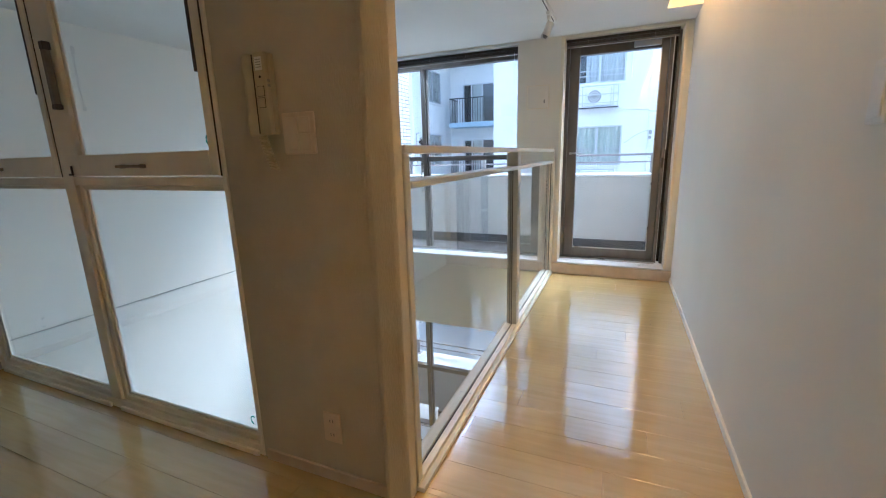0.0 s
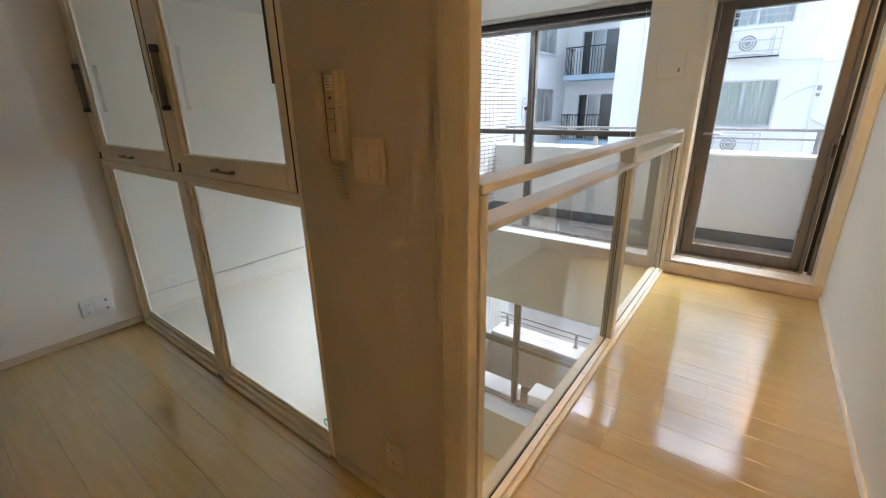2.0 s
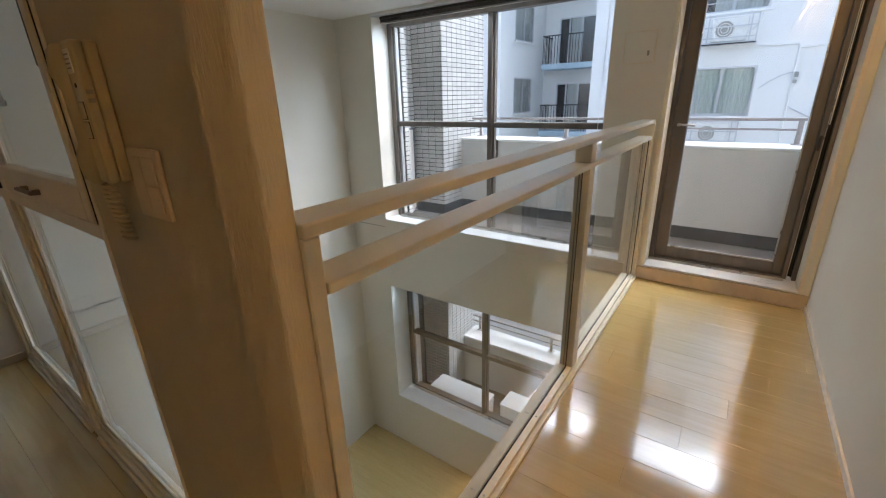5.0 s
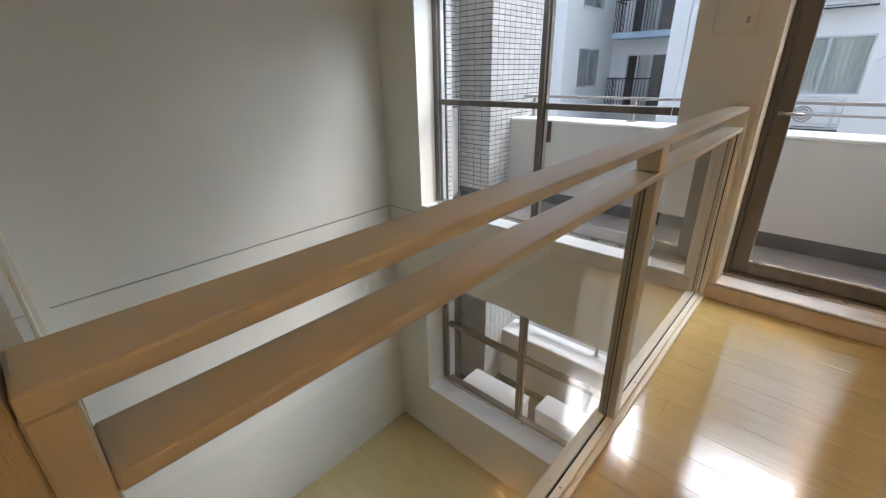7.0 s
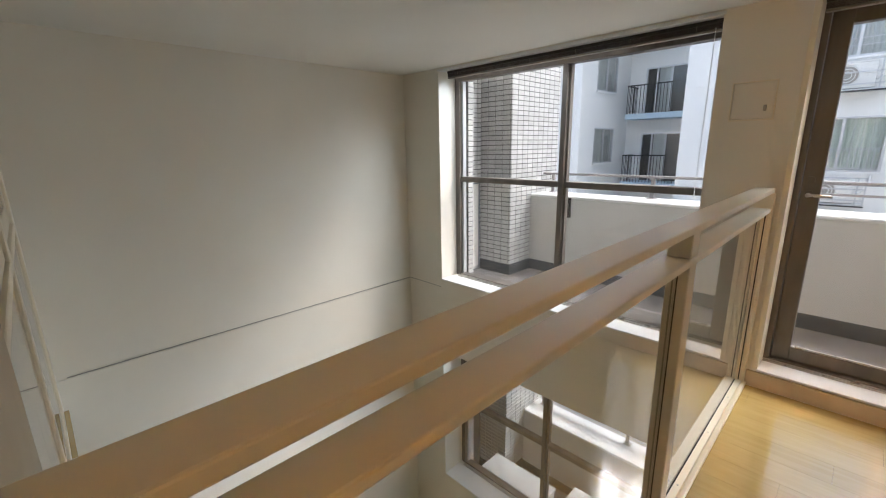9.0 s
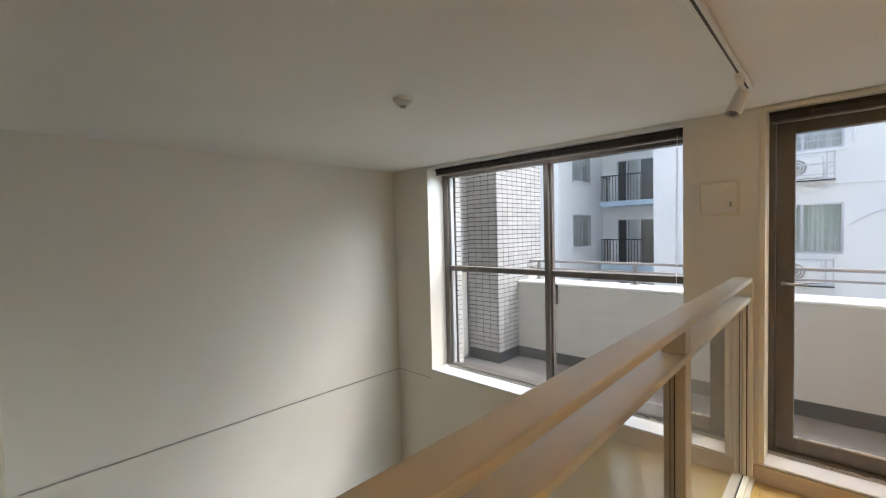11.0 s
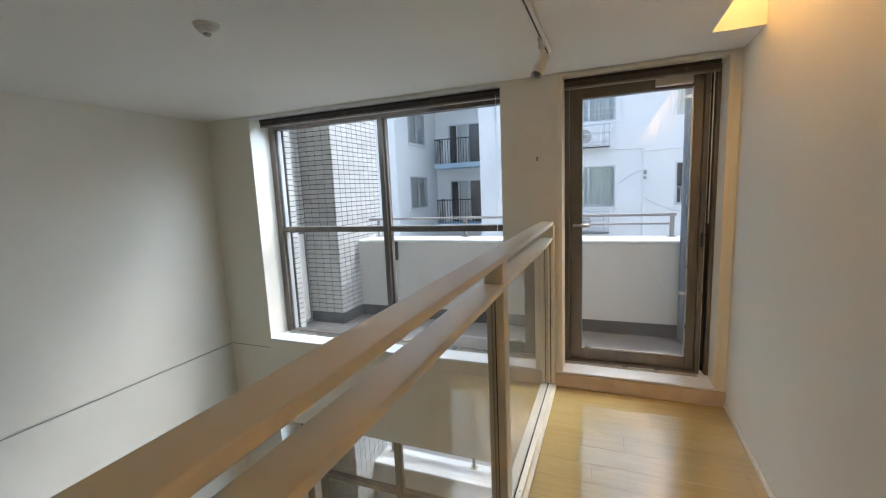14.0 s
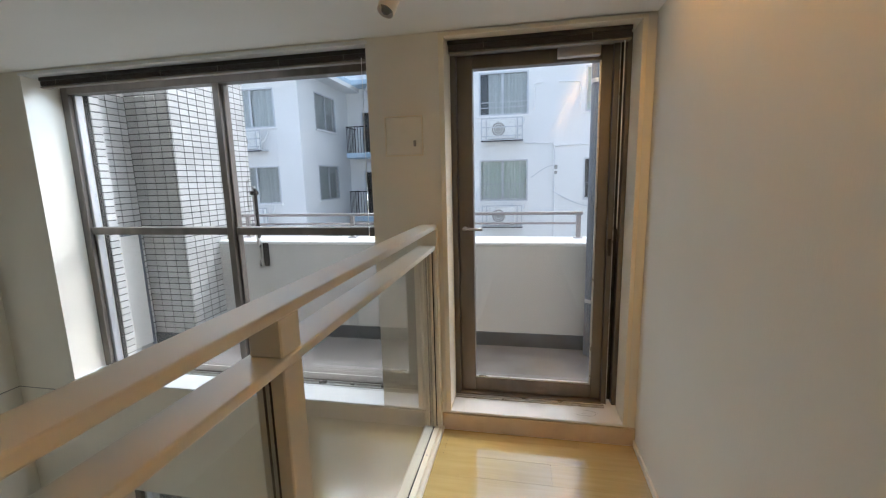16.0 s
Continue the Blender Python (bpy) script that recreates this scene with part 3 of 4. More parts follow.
for y in (1.9, 2.35, 2.68, 3.05, 3.5, 3.9):
    for x in (-0.574, -0.627):
        part("screw", cyl((x, y, 0.034), (x, y, 0.036), 0.004, 10), STEEL, railing)

# ---------------------------------------------------------------- glazed screen between room and void
screen = tagged(thing("window_3", "cream painted inner window with four clear panes facing the void", "window"), kind="structure")
GX0, GX1, GXM0, GXM1, GY0, GY1 = LROOM + 0.002, PX0 - 0.001, -2.140, -2.065, 1.266, 1.308
part("outer_frame", join(box(GX0, GX0 + 0.055, GY0, GY1, 0.0, CEIL, 0.003), box(GX1 - 0.022, GX1, GY0, GY1, 0.0, CEIL, 0.003),
    box(GX0 + 0.055, GX1 - 0.022, GY0, GY1, 0.0, 0.045, 0.003), box(GX0 + 0.055, GX1 - 0.022, GY0, GY1, CEIL - 0.06, CEIL, 0.003)), CREAM, screen)
part("mullion", box(GXM0, GXM1, GY0, GY1, 0.045, CEIL - 0.06, 0.003), CREAM, screen)
for a, b in ((GX0 + 0.055, GXM0), (GXM1, GX1 - 0.022)):
    part("transom", box(a, b, GY0, GY1, 1.035, 1.068, 0.003), CREAM, screen)
    pane("pane", a + 0.02, b - 0.005, 1.297, 0.07, 1.035, screen)
    part("inner_bead", join(box(a + 0.03, a + 0.044, GY0 + 0.020, GY0 + 0.030, 0.075, 1.018, 0.002), box(a + 0.044, b - 0.012, GY0 + 0.020, GY0 + 0.030, 0.075, 0.088, 0.002)), CREAM, screen)
    part("floor_bead", box(a, b, GY0 - 0.012, GY0, 0.0, 0.022, 0.004, 2), CREAM, screen)
    part("stile_line", join(box(a + 0.0005, a + 0.0035, GY0 - 0.001, GY0 + 0.01, 1.07, CEIL - 0.06), box(b - 0.0035, b - 0.0005, GY0 - 0.001, GY0 + 0.01, 1.07, CEIL - 0.06)), DARK, screen, "narrow dark gap beside the sash")
    part("glazing_bead", join(box(a, a + 0.03, GY0 + 0.012, GY0 + 0.027, 0.045, 1.035, 0.004), box(b - 0.012, b, GY0 + 0.012, GY0 + 0.027, 0.045, 1.035, 0.003),
        box(a + 0.03, b - 0.012, GY0 + 0.012, GY0 + 0.027, 0.045, 0.075, 0.004), box(a + 0.03, b - 0.012, GY0 + 0.012, GY0 + 0.027, 1.018, 1.035, 0.003)), CREAM, screen)
    s = part("sash", join(box(a + 0.004, a + 0.075, GY0 - 0.006, GY1 - 0.012, 1.072, CEIL - 0.064, 0.003), box(b - 0.040, b - 0.004, GY0 - 0.006, GY1 - 0.012, 1.072, CEIL - 0.064, 0.003),
        box(a + 0.075, b - 0.040, GY0 - 0.006, GY1 - 0.012, 1.072, 1.155, 0.003), box(a + 0.075, b - 0.040, GY0 - 0.006, GY1 - 0.012, CEIL - 0.13, CEIL - 0.064, 0.003)), CREAM, screen)
    pane("pane", a + 0.08, b - 0.036, 1.287, 1.15, CEIL - 0.125, s)
    part("sash_bead", join(box(a + 0.075, a + 0.09, GY0 + 0.008, GY0 + 0.018, 1.155, CEIL - 0.13, 0.003)), CREAM, s)
    c = a + 0.40 * (b - a)
    h = part("pull", join(box(c, c + 0.15, GY0 - 0.032, GY0 - 0.020, 1.103, 1.113, 0.003), box(c + 0.01, c + 0.025, GY0 - 0.022, GY0 - 0.005, 1.101, 1.115, 0.002),
        box(c + 0.125, c + 0.14, GY0 - 0.022, GY0 - 0.005, 1.101, 1.115, 0.002)), BRASS, s, "dull metal pull bar")
    part("corner_latch", join(box(a - 0.004, a + 0.022, GY0 - 0.012, GY0 - 0.006, 1.076, 1.084, 0.001), box(a + 0.014, a + 0.022, GY0 - 0.012, GY0 - 0.006, 1.084, 1.115, 0.001)), DARK, s, "small dark latch")
    part("stay_arm", join(box(a + 0.020, a + 0.048, GY0 - 0.030, GY0 - 0.008, 1.345, 1.560, 0.004)), STAYGREY, s, "dull metal window stay")
    part("stay_end", join(box(a + 0.026, a + 0.052, GY0 - 0.034, GY0 - 0.006, 1.545, 1.575, 0.003), box(a + 0.026, a + 0.052, GY0 - 0.034, GY0 - 0.006, 1.330, 1.350, 0.003)), DARK, s, "dark stay bracket")
    part("side_stay", box(b - 0.057, b - 0.041, GY0 - 0.004, GY0 + 0.010, 1.40, 1.95, 0.002), DARK, s, "long dark side stay")
for x, z in ((-1.275, 1.19), (-1.262, 0.125)):
    st = tagged(part("glass_sticker", join(*[tube([(x + 0.012 * math.cos(a), 1.2925 if z < 1 else 1.2835, z + 0.016 * math.sin(a)) for a in [q * 0.4 + 0.8 for q in range(11)]], 0.0022, 6)]), GREEN),
        "small green swirl sticker on the glass", "sticker", "glass stickers")


# ---------------------------------------------------------------- wall fittings
def switch_plate(m, cols, label, plastic=WHITEPL):
    """Plate with rocker switches, facing -y, centred on the origin."""
    e = thing("light_switch", label, "switch")
    w = 0.046 * len(cols) + 0.026
    part("plate", box(-w / 2, w / 2, -0.008, 0, -0.06, 0.06, 0.004, 2), plastic, e)
    for k, c in enumerate(cols):
        x = -w / 2 + 0.015 + 0.046 * k
        h = 0.096 / c
        for j in range(c):
            part("rocker", box(x, x + 0.044, -0.0115, -0.0075, -0.048 + j * h + 0.001, -0.048 + (j + 1) * h - 0.001, 0.002), plastic, e)
    e.matrix_world = m
    return e


switch_plate(pose(-0.872, PY0, 1.192), (1, 2), "cream rocker switch plate on the partition", CREAMPL)
switch_plate(pose(RWALL, 1.343, 1.215, 0, 0, -90), (1,), "white rocker switch plate on the corridor wall")


def socket_plate(m, gangs, label, plastic=WHITEPL):
    e = thing("power_socket", label, "socket")
    w = 0.046 * gangs + 0.026
    pl = part("plate", box(-w / 2, w / 2, -0.007, 0, -0.057, 0.057, 0.004, 2), plastic, e)
    for k in range(gangs):
        x = -w / 2 + 0.036 + 0.046 * k
        if k == 1:
            for z in (0.024, -0.024):
                part("blank", box(x - 0.016, x + 0.016, -0.0095, -0.0065, z - 0.014, z + 0.014, 0.001), plastic, e)
        else:
            for z in (0.026, -0.026):
                if k == 0:
                    part("outlet", boxes([(x - 0.013, x + 0.013, -0.0085, -0.0065, z - 0.014, z + 0.014)], 0.001), plastic, e)
                    part("slot", boxes([(x - 0.007, x - 0.005, -0.009, -0.0084, z - 0.006, z + 0.006), (x + 0.005, x + 0.007, -0.009, -0.0084, z - 0.006, z + 0.006)]), DARK, e)
                else:
                    part("coax_jack", cyl((x, -0.013, z), (x, -0.006, z), 0.008, 14), GREYPL, e)
    e.matrix_world = m
    return e


socket_plate(pose(LROOM, 1.055, 0.195, 0, 0, 90), 3, "white wall plate with power outlets and aerial jacks")
socket_plate(pose(-0.852, PY0, 0.215), 1, "cream power outlet on the partition near the floor", CREAMPL)

ic = thing("intercom", "yellowed beige wall intercom with hanging receiver and coiled cord", "intercom", at=(-0.966, PY0, 1.302))
ic.scale = (1.22, 1.0, 1.13)
part("back_housing", box(-0.014, 0.018, -0.020, 0, -0.098, 0.104, 0.004, 2), AGEDPL, ic, "back housing")
part("cradle", box(-0.050, -0.014, -0.026, 0, -0.098, 0.104, 0.004, 2), AGEDPL, ic)
part("base", box(-0.020, 0.018, -0.038, -0.020, -0.098, 0.104, 0.005, 2), AGEDPL, ic, "front cover")
hs = bmesh.new()
prof = [(-0.100, 0.018), (-0.092, 0.026), (-0.06, 0.029), (-0.035, 0.019), (0.035, 0.019), (0.06, 0.029), (0.092, 0.026), (0.102, 0.016)]
rows = [[hs.verts.new((x, -0.026 - d * k, z)) for x, k in ((-0.050, 0.0), (-0.048, 0.85), (-0.040, 1.0), (-0.030, 0.9), (-0.026, 0.0))] for z, d in prof]
for a, b in zip(rows, rows[1:]):
    for k in range(4):
        hs.faces.new((a[k], a[k + 1], b[k + 1], b[k]))
hs.faces.new(rows[0][::-1]), hs.faces.new(rows[-1])
part("receiver", hs, AGEDPL, ic, "moulded receiver", True)
part("slit", box(-0.0262, -0.0202, -0.032, -0.016, -0.094, 0.100), DARK, ic, "dark slit beside the receiver")
part("name_plate", box(-0.012, 0.010, -0.0392, -0.0378, 0.060, 0.092, 0.001), WHITEPL, ic, "pale name plate")
for k in range(4):
    part("speaker_slot", box(-0.009, 0.007, -0.0396, -0.039, 0.066 + 0.006 * k, 0.068 + 0.006 * k), GREYPL, ic)
for z in (-0.030, -0.002):
    part("button_surround", box(-0.010, 0.010, -0.0386, -0.0378, z - 0.001, z + 0.024), DARK, ic, "dark line round the button")
    part("button", box(-0.009, 0.009, -0.041, -0.0378, z, z + 0.023, 0.002), AGEDPL, ic)
part("lens_dot", cyl((0.0, -0.0388, 0.044), (0.0, -0.0375, 0.044), 0.0032, 10), BLACK, ic, "small black dot")
for z in (0.020, 0.032):
    part("side_mark", box(0.018, 0.0186, -0.034, -0.024, z, z + 0.006), GREYPL, ic, "small grey mark")
coil = [(-0.022 + 0.011 * math.cos(k * 0.9) + 0.00035 * k, -0.028 + 0.010 * math.sin(k * 0.9), -0.100 - 0.00105 * k) for k in range(86)]
part("cord", tube(coil, 0.003, 6), AGEDPL, ic, "coiled cord", True)

# white access panel on the pier
ap = thing("access_panel", "small white flush access panel on the pier", "panel", at=(-0.715, WALLY, 1.60))
part("door", box(-0.092, 0.092, -0.006, -0.001, -0.09, 0.092, 0.002), WALLPAPER, ap)
part("frame", boxes([(-0.1, 0.1, -0.009, 0, 0.094, 0.1), (-0.1, 0.1, -0.009, 0, -0.1, -0.092), (-0.1, -0.094, -0.009, 0, -0.092, 0.094), (0.094, 0.1, -0.009, 0, -0.092, 0.094)]), CREAM, ap)
part("catch", box(0.050, 0.064, -0.010, -0.005, -0.052, -0.022, 0.002), GREYPL, ap, "small grey catch")

# smoke detector
sd = thing("smoke_detector", "small round white ceiling smoke detector", "detector", at=(-1.725, 2.68, CEIL))
part("base", cyl((0, 0, -0.012), (0, 0, 0), 0.047, 28, 0.05), WHITEPL, sd)
part("dome", cyl((0, 0, -0.034), (0, 0, -0.012), 0.026, 28, 0.043), WHITEPL, sd, "", True)
part("sensor", cyl((0, 0, -0.042), (0, 0, -0.034), 0.013, 18, 0.016), GREYPL, sd)

# track with one spotlight
tr = thing("track_light", "white ceiling track with one white cylinder spotlight, off", "lamp")
part("track", boxes([(-0.535, -0.503, 1.5, 3.70, CEIL - 0.020, CEIL)], 0.002), WHITEPL, tr)
part("track_slot", box(-0.523, -0.515, 1.51, 3.69, CEIL - 0.0208, CEIL - 0.019), DARK, tr, "dark slot")
part("end_cap", box(-0.537, -0.501, 3.695, 3.712, CEIL - 0.021, CEIL, 0.002), WHITEPL, tr)
part("adapter", box(-0.531, -0.507, 3.42, 3.50, CEIL - 0.040, CEIL - 0.019, 0.003), WHITEPL, tr)
part("swivel", cyl((-0.519, 3.47, CEIL - 0.062), (-0.519, 3.47, CEIL - 0.038), 0.013, 18, 0.016), WHITEPL, tr)
part("yoke", cyl((-0.519, 3.47, CEIL - 0.098), (-0.519, 3.47, CEIL - 0.055), 0.006, 12), WHITEPL, tr)
SP0, SP1 = Vector((-0.511, 3.485, CEIL - 0.088)), Vector((-0.541, 3.440, CEIL - 0.180))
SPD = (SP1 - SP0).normalized()
can = cyl(SP0, SP1, 0.027, 28)
mouth = max(can.faces, key=lambda f: f.calc_center_median().dot(SPD))
rim = bmesh.ops.inset_individual(can, faces=[mouth], thickness=0.003)
bmesh.ops.translate(can, verts=mouth.verts, vec=-SPD * 0.022)
sp = part("spotlight", can, WHITEPL, tr, "white spotlight cylinder")
part("reflector", cyl(SP1 - SPD * 0.0215, SP1 - SPD * 0.019, 0.023, 22), GREYPL, sp)
part("lamp_face", cyl(SP1 - SPD * 0.019, SP1 + SPD * 0.002, 0.021, 22, 0.012), LAMPGLASS, sp, "glass lamp bulb", True)

# ---------------------------------------------------------------- balconies
BY = 5.49                                   # inner face of the parapet
BFLOOR, BTOP = -0.03, 0.86
BX0, BX1 = -3.35, 1.4


def balcony(level, name):
    """Deck, upstand, parapet and handrail of one balcony."""
    structure("balcony_floor_" + name, box(BX0 - 0.4, BX1, WALLOUT, BY + 0.36, level + BFLOOR - 0.15, level + BFLOOR), DECK, "brown grey sheet balcony floor")
    structure("parapet_" + name, box(-2.932, BX1, BY, BY + 0.35, level + BFLOOR - 0.35, level + BTOP - 0.03), CONCRETE, "grey painted concrete balcony parapet")
    structure("coping_" + name, box(-2.932, BX1, BY - 0.006, BY + 0.356, level + BTOP - 0.03, level + BTOP, 0.012, 2), COPING, "white painted parapet coping")
    structure("upstand_" + name, boxes([(-2.93, BX1, BY - 0.012, BY, level + BFLOOR, level + 0.09), (BX0, -2.92, 5.088, 5.1, level + BFLOOR, level + 0.09), (-2.932, -2.918, 5.088, BY - 0.012, level + BFLOOR, level + 0.09)], 0.003), PLINTH, "dark grey waterproof upstand")
    hr = thing("handrail", "grey metal handrail on the balcony parapet", "handrail", "balcony handrails")
    hy = BY + 0.27
    part("top_bar", box(-2.93, 0.37, hy - 0.02, hy + 0.02, level + 1.060, level + 1.086, 0.004), RAILGREY, hr)
    part("lower_bar", box(-2.93, 0.35, hy - 0.012, hy + 0.012, level + 0.978, level + 0.996, 0.003), RAILGREY, hr)
    for x in (-2.80, -1.70, -0.68, 0.335):
        part("stanchion", boxes([(x - 0.019, x + 0.019, hy - 0.015, hy + 0.015, level + BTOP + 0.008, level + 1.059), (x - 0.04, x + 0.04, hy - 0.035, hy + 0.035, level + BTOP - 0.002, level + BTOP + 0.008)], 0.002), RAILGREY, hr)


balcony(0.0, "upper")
balcony(-2.815, "lower")
structure("balcony_end", box(BX1, BX1 + 0.15, WALLOUT, BY + 0.36, -3.2, 2.6), CONCRETE, "plain balcony end wall")

pipe = thing("drainpipe", "slate grey round drainpipe standing on the balcony", "pipe")
part("pipe", cyl((0.402, 5.40, -3.0), (0.402, 5.40, 2.6), 0.047, 28), PIPEGREY, pipe, "", True)
for z in (0.42, 2.05):
    part("clamp", join(cyl((0.402, 5.40, z - 0.014), (0.402, 5.40, z + 0.014), 0.051, 28), box(0.387, 0.417, 5.44, BY, z - 0.012, z + 0.012)), STEEL, pipe, "metal pipe clamp")

lb = thing("laundry_bracket", "dark and silver folding laundry pole bracket on the parapet", "bracket")
part("base_plate", box(-2.525, -2.475, BY - 0.022, BY, 0.63, 0.845, 0.004), DARK, lb)
part("slide_bar", box(-2.560, -2.535, BY - 0.05, BY - 0.025, 0.62, 1.36, 0.003), STEEL, lb, "silver sliding bar")
part("arm", box(-2.530, -2.512, BY - 0.07, BY - 0.045, 0.90, 1.34, 0.003), DARK, lb, "dark folded arm")
part("joint", cyl((-2.566, BY - 0.05, 1.30), (-2.505, BY - 0.05, 1.30), 0.02, 16), DARK, lb)
part("rod", tube([(-2.60, BY - 0.05, 1.02), (-2.605, BY - 0.052, 1.2), (-2.598, BY - 0.05, 1.41), (-2.565, BY - 0.05, 1.42)], 0.006, 8), STEEL, lb)
lb.location.x = 0.06

pb = thing("partition_board", "pale grey balcony partition board with a small yellow sticker", "partition board")
part("board", box(BX0, BX0 + 0.018, 4.82, 5.04, 0.02, 0.98, 0.002), WHITEPL, pb)
part("edge", boxes([(BX0, BX0 + 0.024, 5.04, 5.06, 0.0, 1.0), (BX0, BX0 + 0.024, 4.82, 5.04, 0.98, 1.0)], 0.002), PIPEGREY, pb, "dark metal edge")
part("sticker", box(BX0 + 0.018, BX0 + 0.0195, 4.84, 4.87, 0.80, 0.87), YELLOW, pb, "yellow sticker")


def outdoor_unit(m, name="air_conditioner", label="off-white outdoor air conditioner unit standing on the lower balcony", group="outdoor units"):
    """Outdoor air conditioner, 0.78 wide, facing -y, standing on the origin."""
    e = thing(name, label, "air conditioner", group)
    part("case", box(-0.39, 0.39, -0.14, 0.14, 0.03, 0.60, 0.008, 2), ACWHITE, e)
    part("lid", box(-0.398, 0.398, -0.148, 0.148, 0.60, 0.622, 0.006, 2), ACWHITE, e)
    part("fan_ring", join(*[tube([(-0.10 + r * math.cos(a), -0.146, 0.31 + r * math.sin(a)) for a in [k * math.pi / 12 for k in range(25)]], 0.004, 5) for r in (0.22, 0.17, 0.12, 0.07)]), GREYPL, e, "round fan guard")
    part("fan_opening", cyl((-0.10, -0.143, 0.31), (-0.10, -0.139, 0.31), 0.225, 28), DARK, e, "dark fan opening")
    for x in (-0.28, 0.28):
        part("foot", box(x - 0.03, x + 0.03, -0.16, 0.16, 0.0, 0.03), GREYPL, e)
    e.matrix_world = m
    return e


ac = outdoor_unit(pose(-1.55, 4.89, -2.845, 0, 0, 180))
copy_thing(ac, pose(-2.48, 4.72, -2.845, 0, 0, 180))

# ---------------------------------------------------------------- building across the court
FY, BACKY, GROUND = 15.1, 19.0, -5.8
LCX, RCX = -7.40, -4.25
RIGHT_TOP, LEFT_TOP = 10.3, 4.95
ST = 2.53
hall = thing("apartment_building", "white painted apartment building with recessed balconies across the court", "building")
rw = [(-1.50, -0.04), (1.55, 3.0), (4.6, 6.05)]
rows_r = [3.21 + 2 * ST, 3.21 + ST, 3.21, 3.21 - ST, 3.21 - 2 * ST, 3.21 - 3 * ST]
part("wall", wall_with_holes("y", FY, FY + 0.25, RCX, 12.0, GROUND, RIGHT_TOP, [(a, b, z, z + 1.24) for a, b in rw for z in rows_r]), FACADE, hall, "front wall of the right wing")
part("wall", box(RCX, RCX + 0.25, FY + 0.25, BACKY, GROUND, RIGHT_TOP), FACADE, hall, "return wall of the right wing")
lw = [(-9.87, -8.27), (-13.2, -11.6), (-16.6, -15.0)]
rows_l = [3.22, 3.22 - ST, 3.22 - 2 * ST, 3.22 - 3 * ST]
part("wall", wall_with_holes("y", FY, FY + 0.25, -20.0, LCX, GROUND, LEFT_TOP, [(a, b, z, z + 1.27) for a, b in lw for z in rows_l]), FACADE, hall, "front wall of the left wing")
part("wall", wall_with_holes("x", LCX - 0.25, LCX, FY + 0.25, BACKY, GROUND, LEFT_TOP, [(16.2, 17.8, z + 0.03, z + 1.30) for z in rows_l]), FACADE, hall, "side wall of the left wing")
bd = [(2.50, 4.20), (-0.03, 1.80), (-2.56, -0.76)]
part("wall", wall_with_holes("y", BACKY, BACKY + 0.25, LCX, RCX, GROUND, 5.1, [(-6.80, -5.30, a, b) for a, b in bd]), FACADE, hall, "recessed wall behind the balconies")
part("roof", box(-20.3, LCX + 0.55, FY - 0.5, 26.0, LEFT_TOP, LEFT_TOP + 0.16, 0.01), FACADE, hall, "white roof slab with eaves")
part("roof_edge", boxes([(-20.2, LCX + 0.40, FY - 0.3, 25.9, LEFT_TOP + 0.16, LEFT_TOP + 0.42)], 0.01), EAVE, hall, "pale blue roof edge")
part("roof", box(LCX + 0.55, RCX, BACKY - 0.75, 26.0, 5.1, 5.28, 0.01), EAVE, hall, "pale blue roof over the recess")
part("roof", box(RCX - 0.1, 12.2, FY - 0.15, 26.0, RIGHT_TOP, RIGHT_TOP + 0.2), FACADE, hall, "flat roof of the right wing")
part("wall", boxes([(-20, -19.75, FY + 0.25, 26, GROUND, LEFT_TOP), (11.75, 12, FY + 0.25, 26, GROUND, RIGHT_TOP), (-20, 12, 25.75, 26, GROUND, RIGHT_TOP), (RCX, RCX + 0.25, BACKY, 25.75, GROUND, RIGHT_TOP)]), FACADE, hall, "plain outer walls")


def far_window(axis, u0, u1, z0, z1, face, curtain, dirn, split=0.5, open_dark=0.0):
    """Sliding window of two sashes set into the facade of the building."""
    w = new("window")
    w.parent = hall

    def b(a0, a1, d0, d1, c0, c1, bev=0.0):
        d0, d1 = face + dirn * d0, face + dirn * d1
        return box(a0, a1, d0, d1, c0, c1, bev) if axis == "y" else box(d0, d1, a0, a1, c0, c1, bev)

    f = 0.045
    part("frame", join(b(u0, u1, -0.012, 0.07, z0, z0 + f), b(u0, u1, -0.012, 0.07, z1 - f, z1), b(u0, u0 + f, -0.012, 0.07, z0 + f, z1 - f), b(u1 - f, u1, -0.012, 0.07, z0 + f, z1 - f)), ALU, w)
    part("sill", b(u0 - 0.05, u1 + 0.05, -0.06, 0.05, z0 - 0.05, z0 - 0.002), FACADE, w)
    um = u0 + (u1 - u0) * split
    part("meeting_stile", b(um - 0.03, um + 0.03, 0.0, 0.05, z0 + f, z1 - f), ALU, w)
    part("pane", b(u0 + f, um - 0.03, 0.03, 0.036, z0 + f, z1 - f), GLASS, w).visible_shadow = False
    part("pane", b(um + 0.03, u1 - f, 0.03, 0.036, z0 + f, z1 - f), GLASS, w).visible_shadow = False
    bmc = bmesh.new()
    n = 40
    c0 = u0 + f + (u1 - u0) * open_dark
    cols = []
    for k in range(n + 1):
        u = c0 + (u1 - f - c0) * k / n
        d = face + dirn * (0.10 + 0.007 * math.sin(k * 1.9) + 0.004 * math.sin(k * 0.7))
        cols.append([bmc.verts.new((u, d, z) if axis == "y" else (d, u, z)) for z in (z0 + 0.02, z1 - 0.02)])
    for p, q in zip(cols, cols[1:]):
        bmc.faces.new((p[0], q[0], q[1], p[1]))
    part("curtain", bmc, curtain, w, "drawn curtain")
    # flat sheet behind the curtain, its dark colour paints the room's shade
    part("room_shade_sheet", b(u0, u1, 0.24, 0.26, z0, z1), ROOMSHADE, w)
    return w


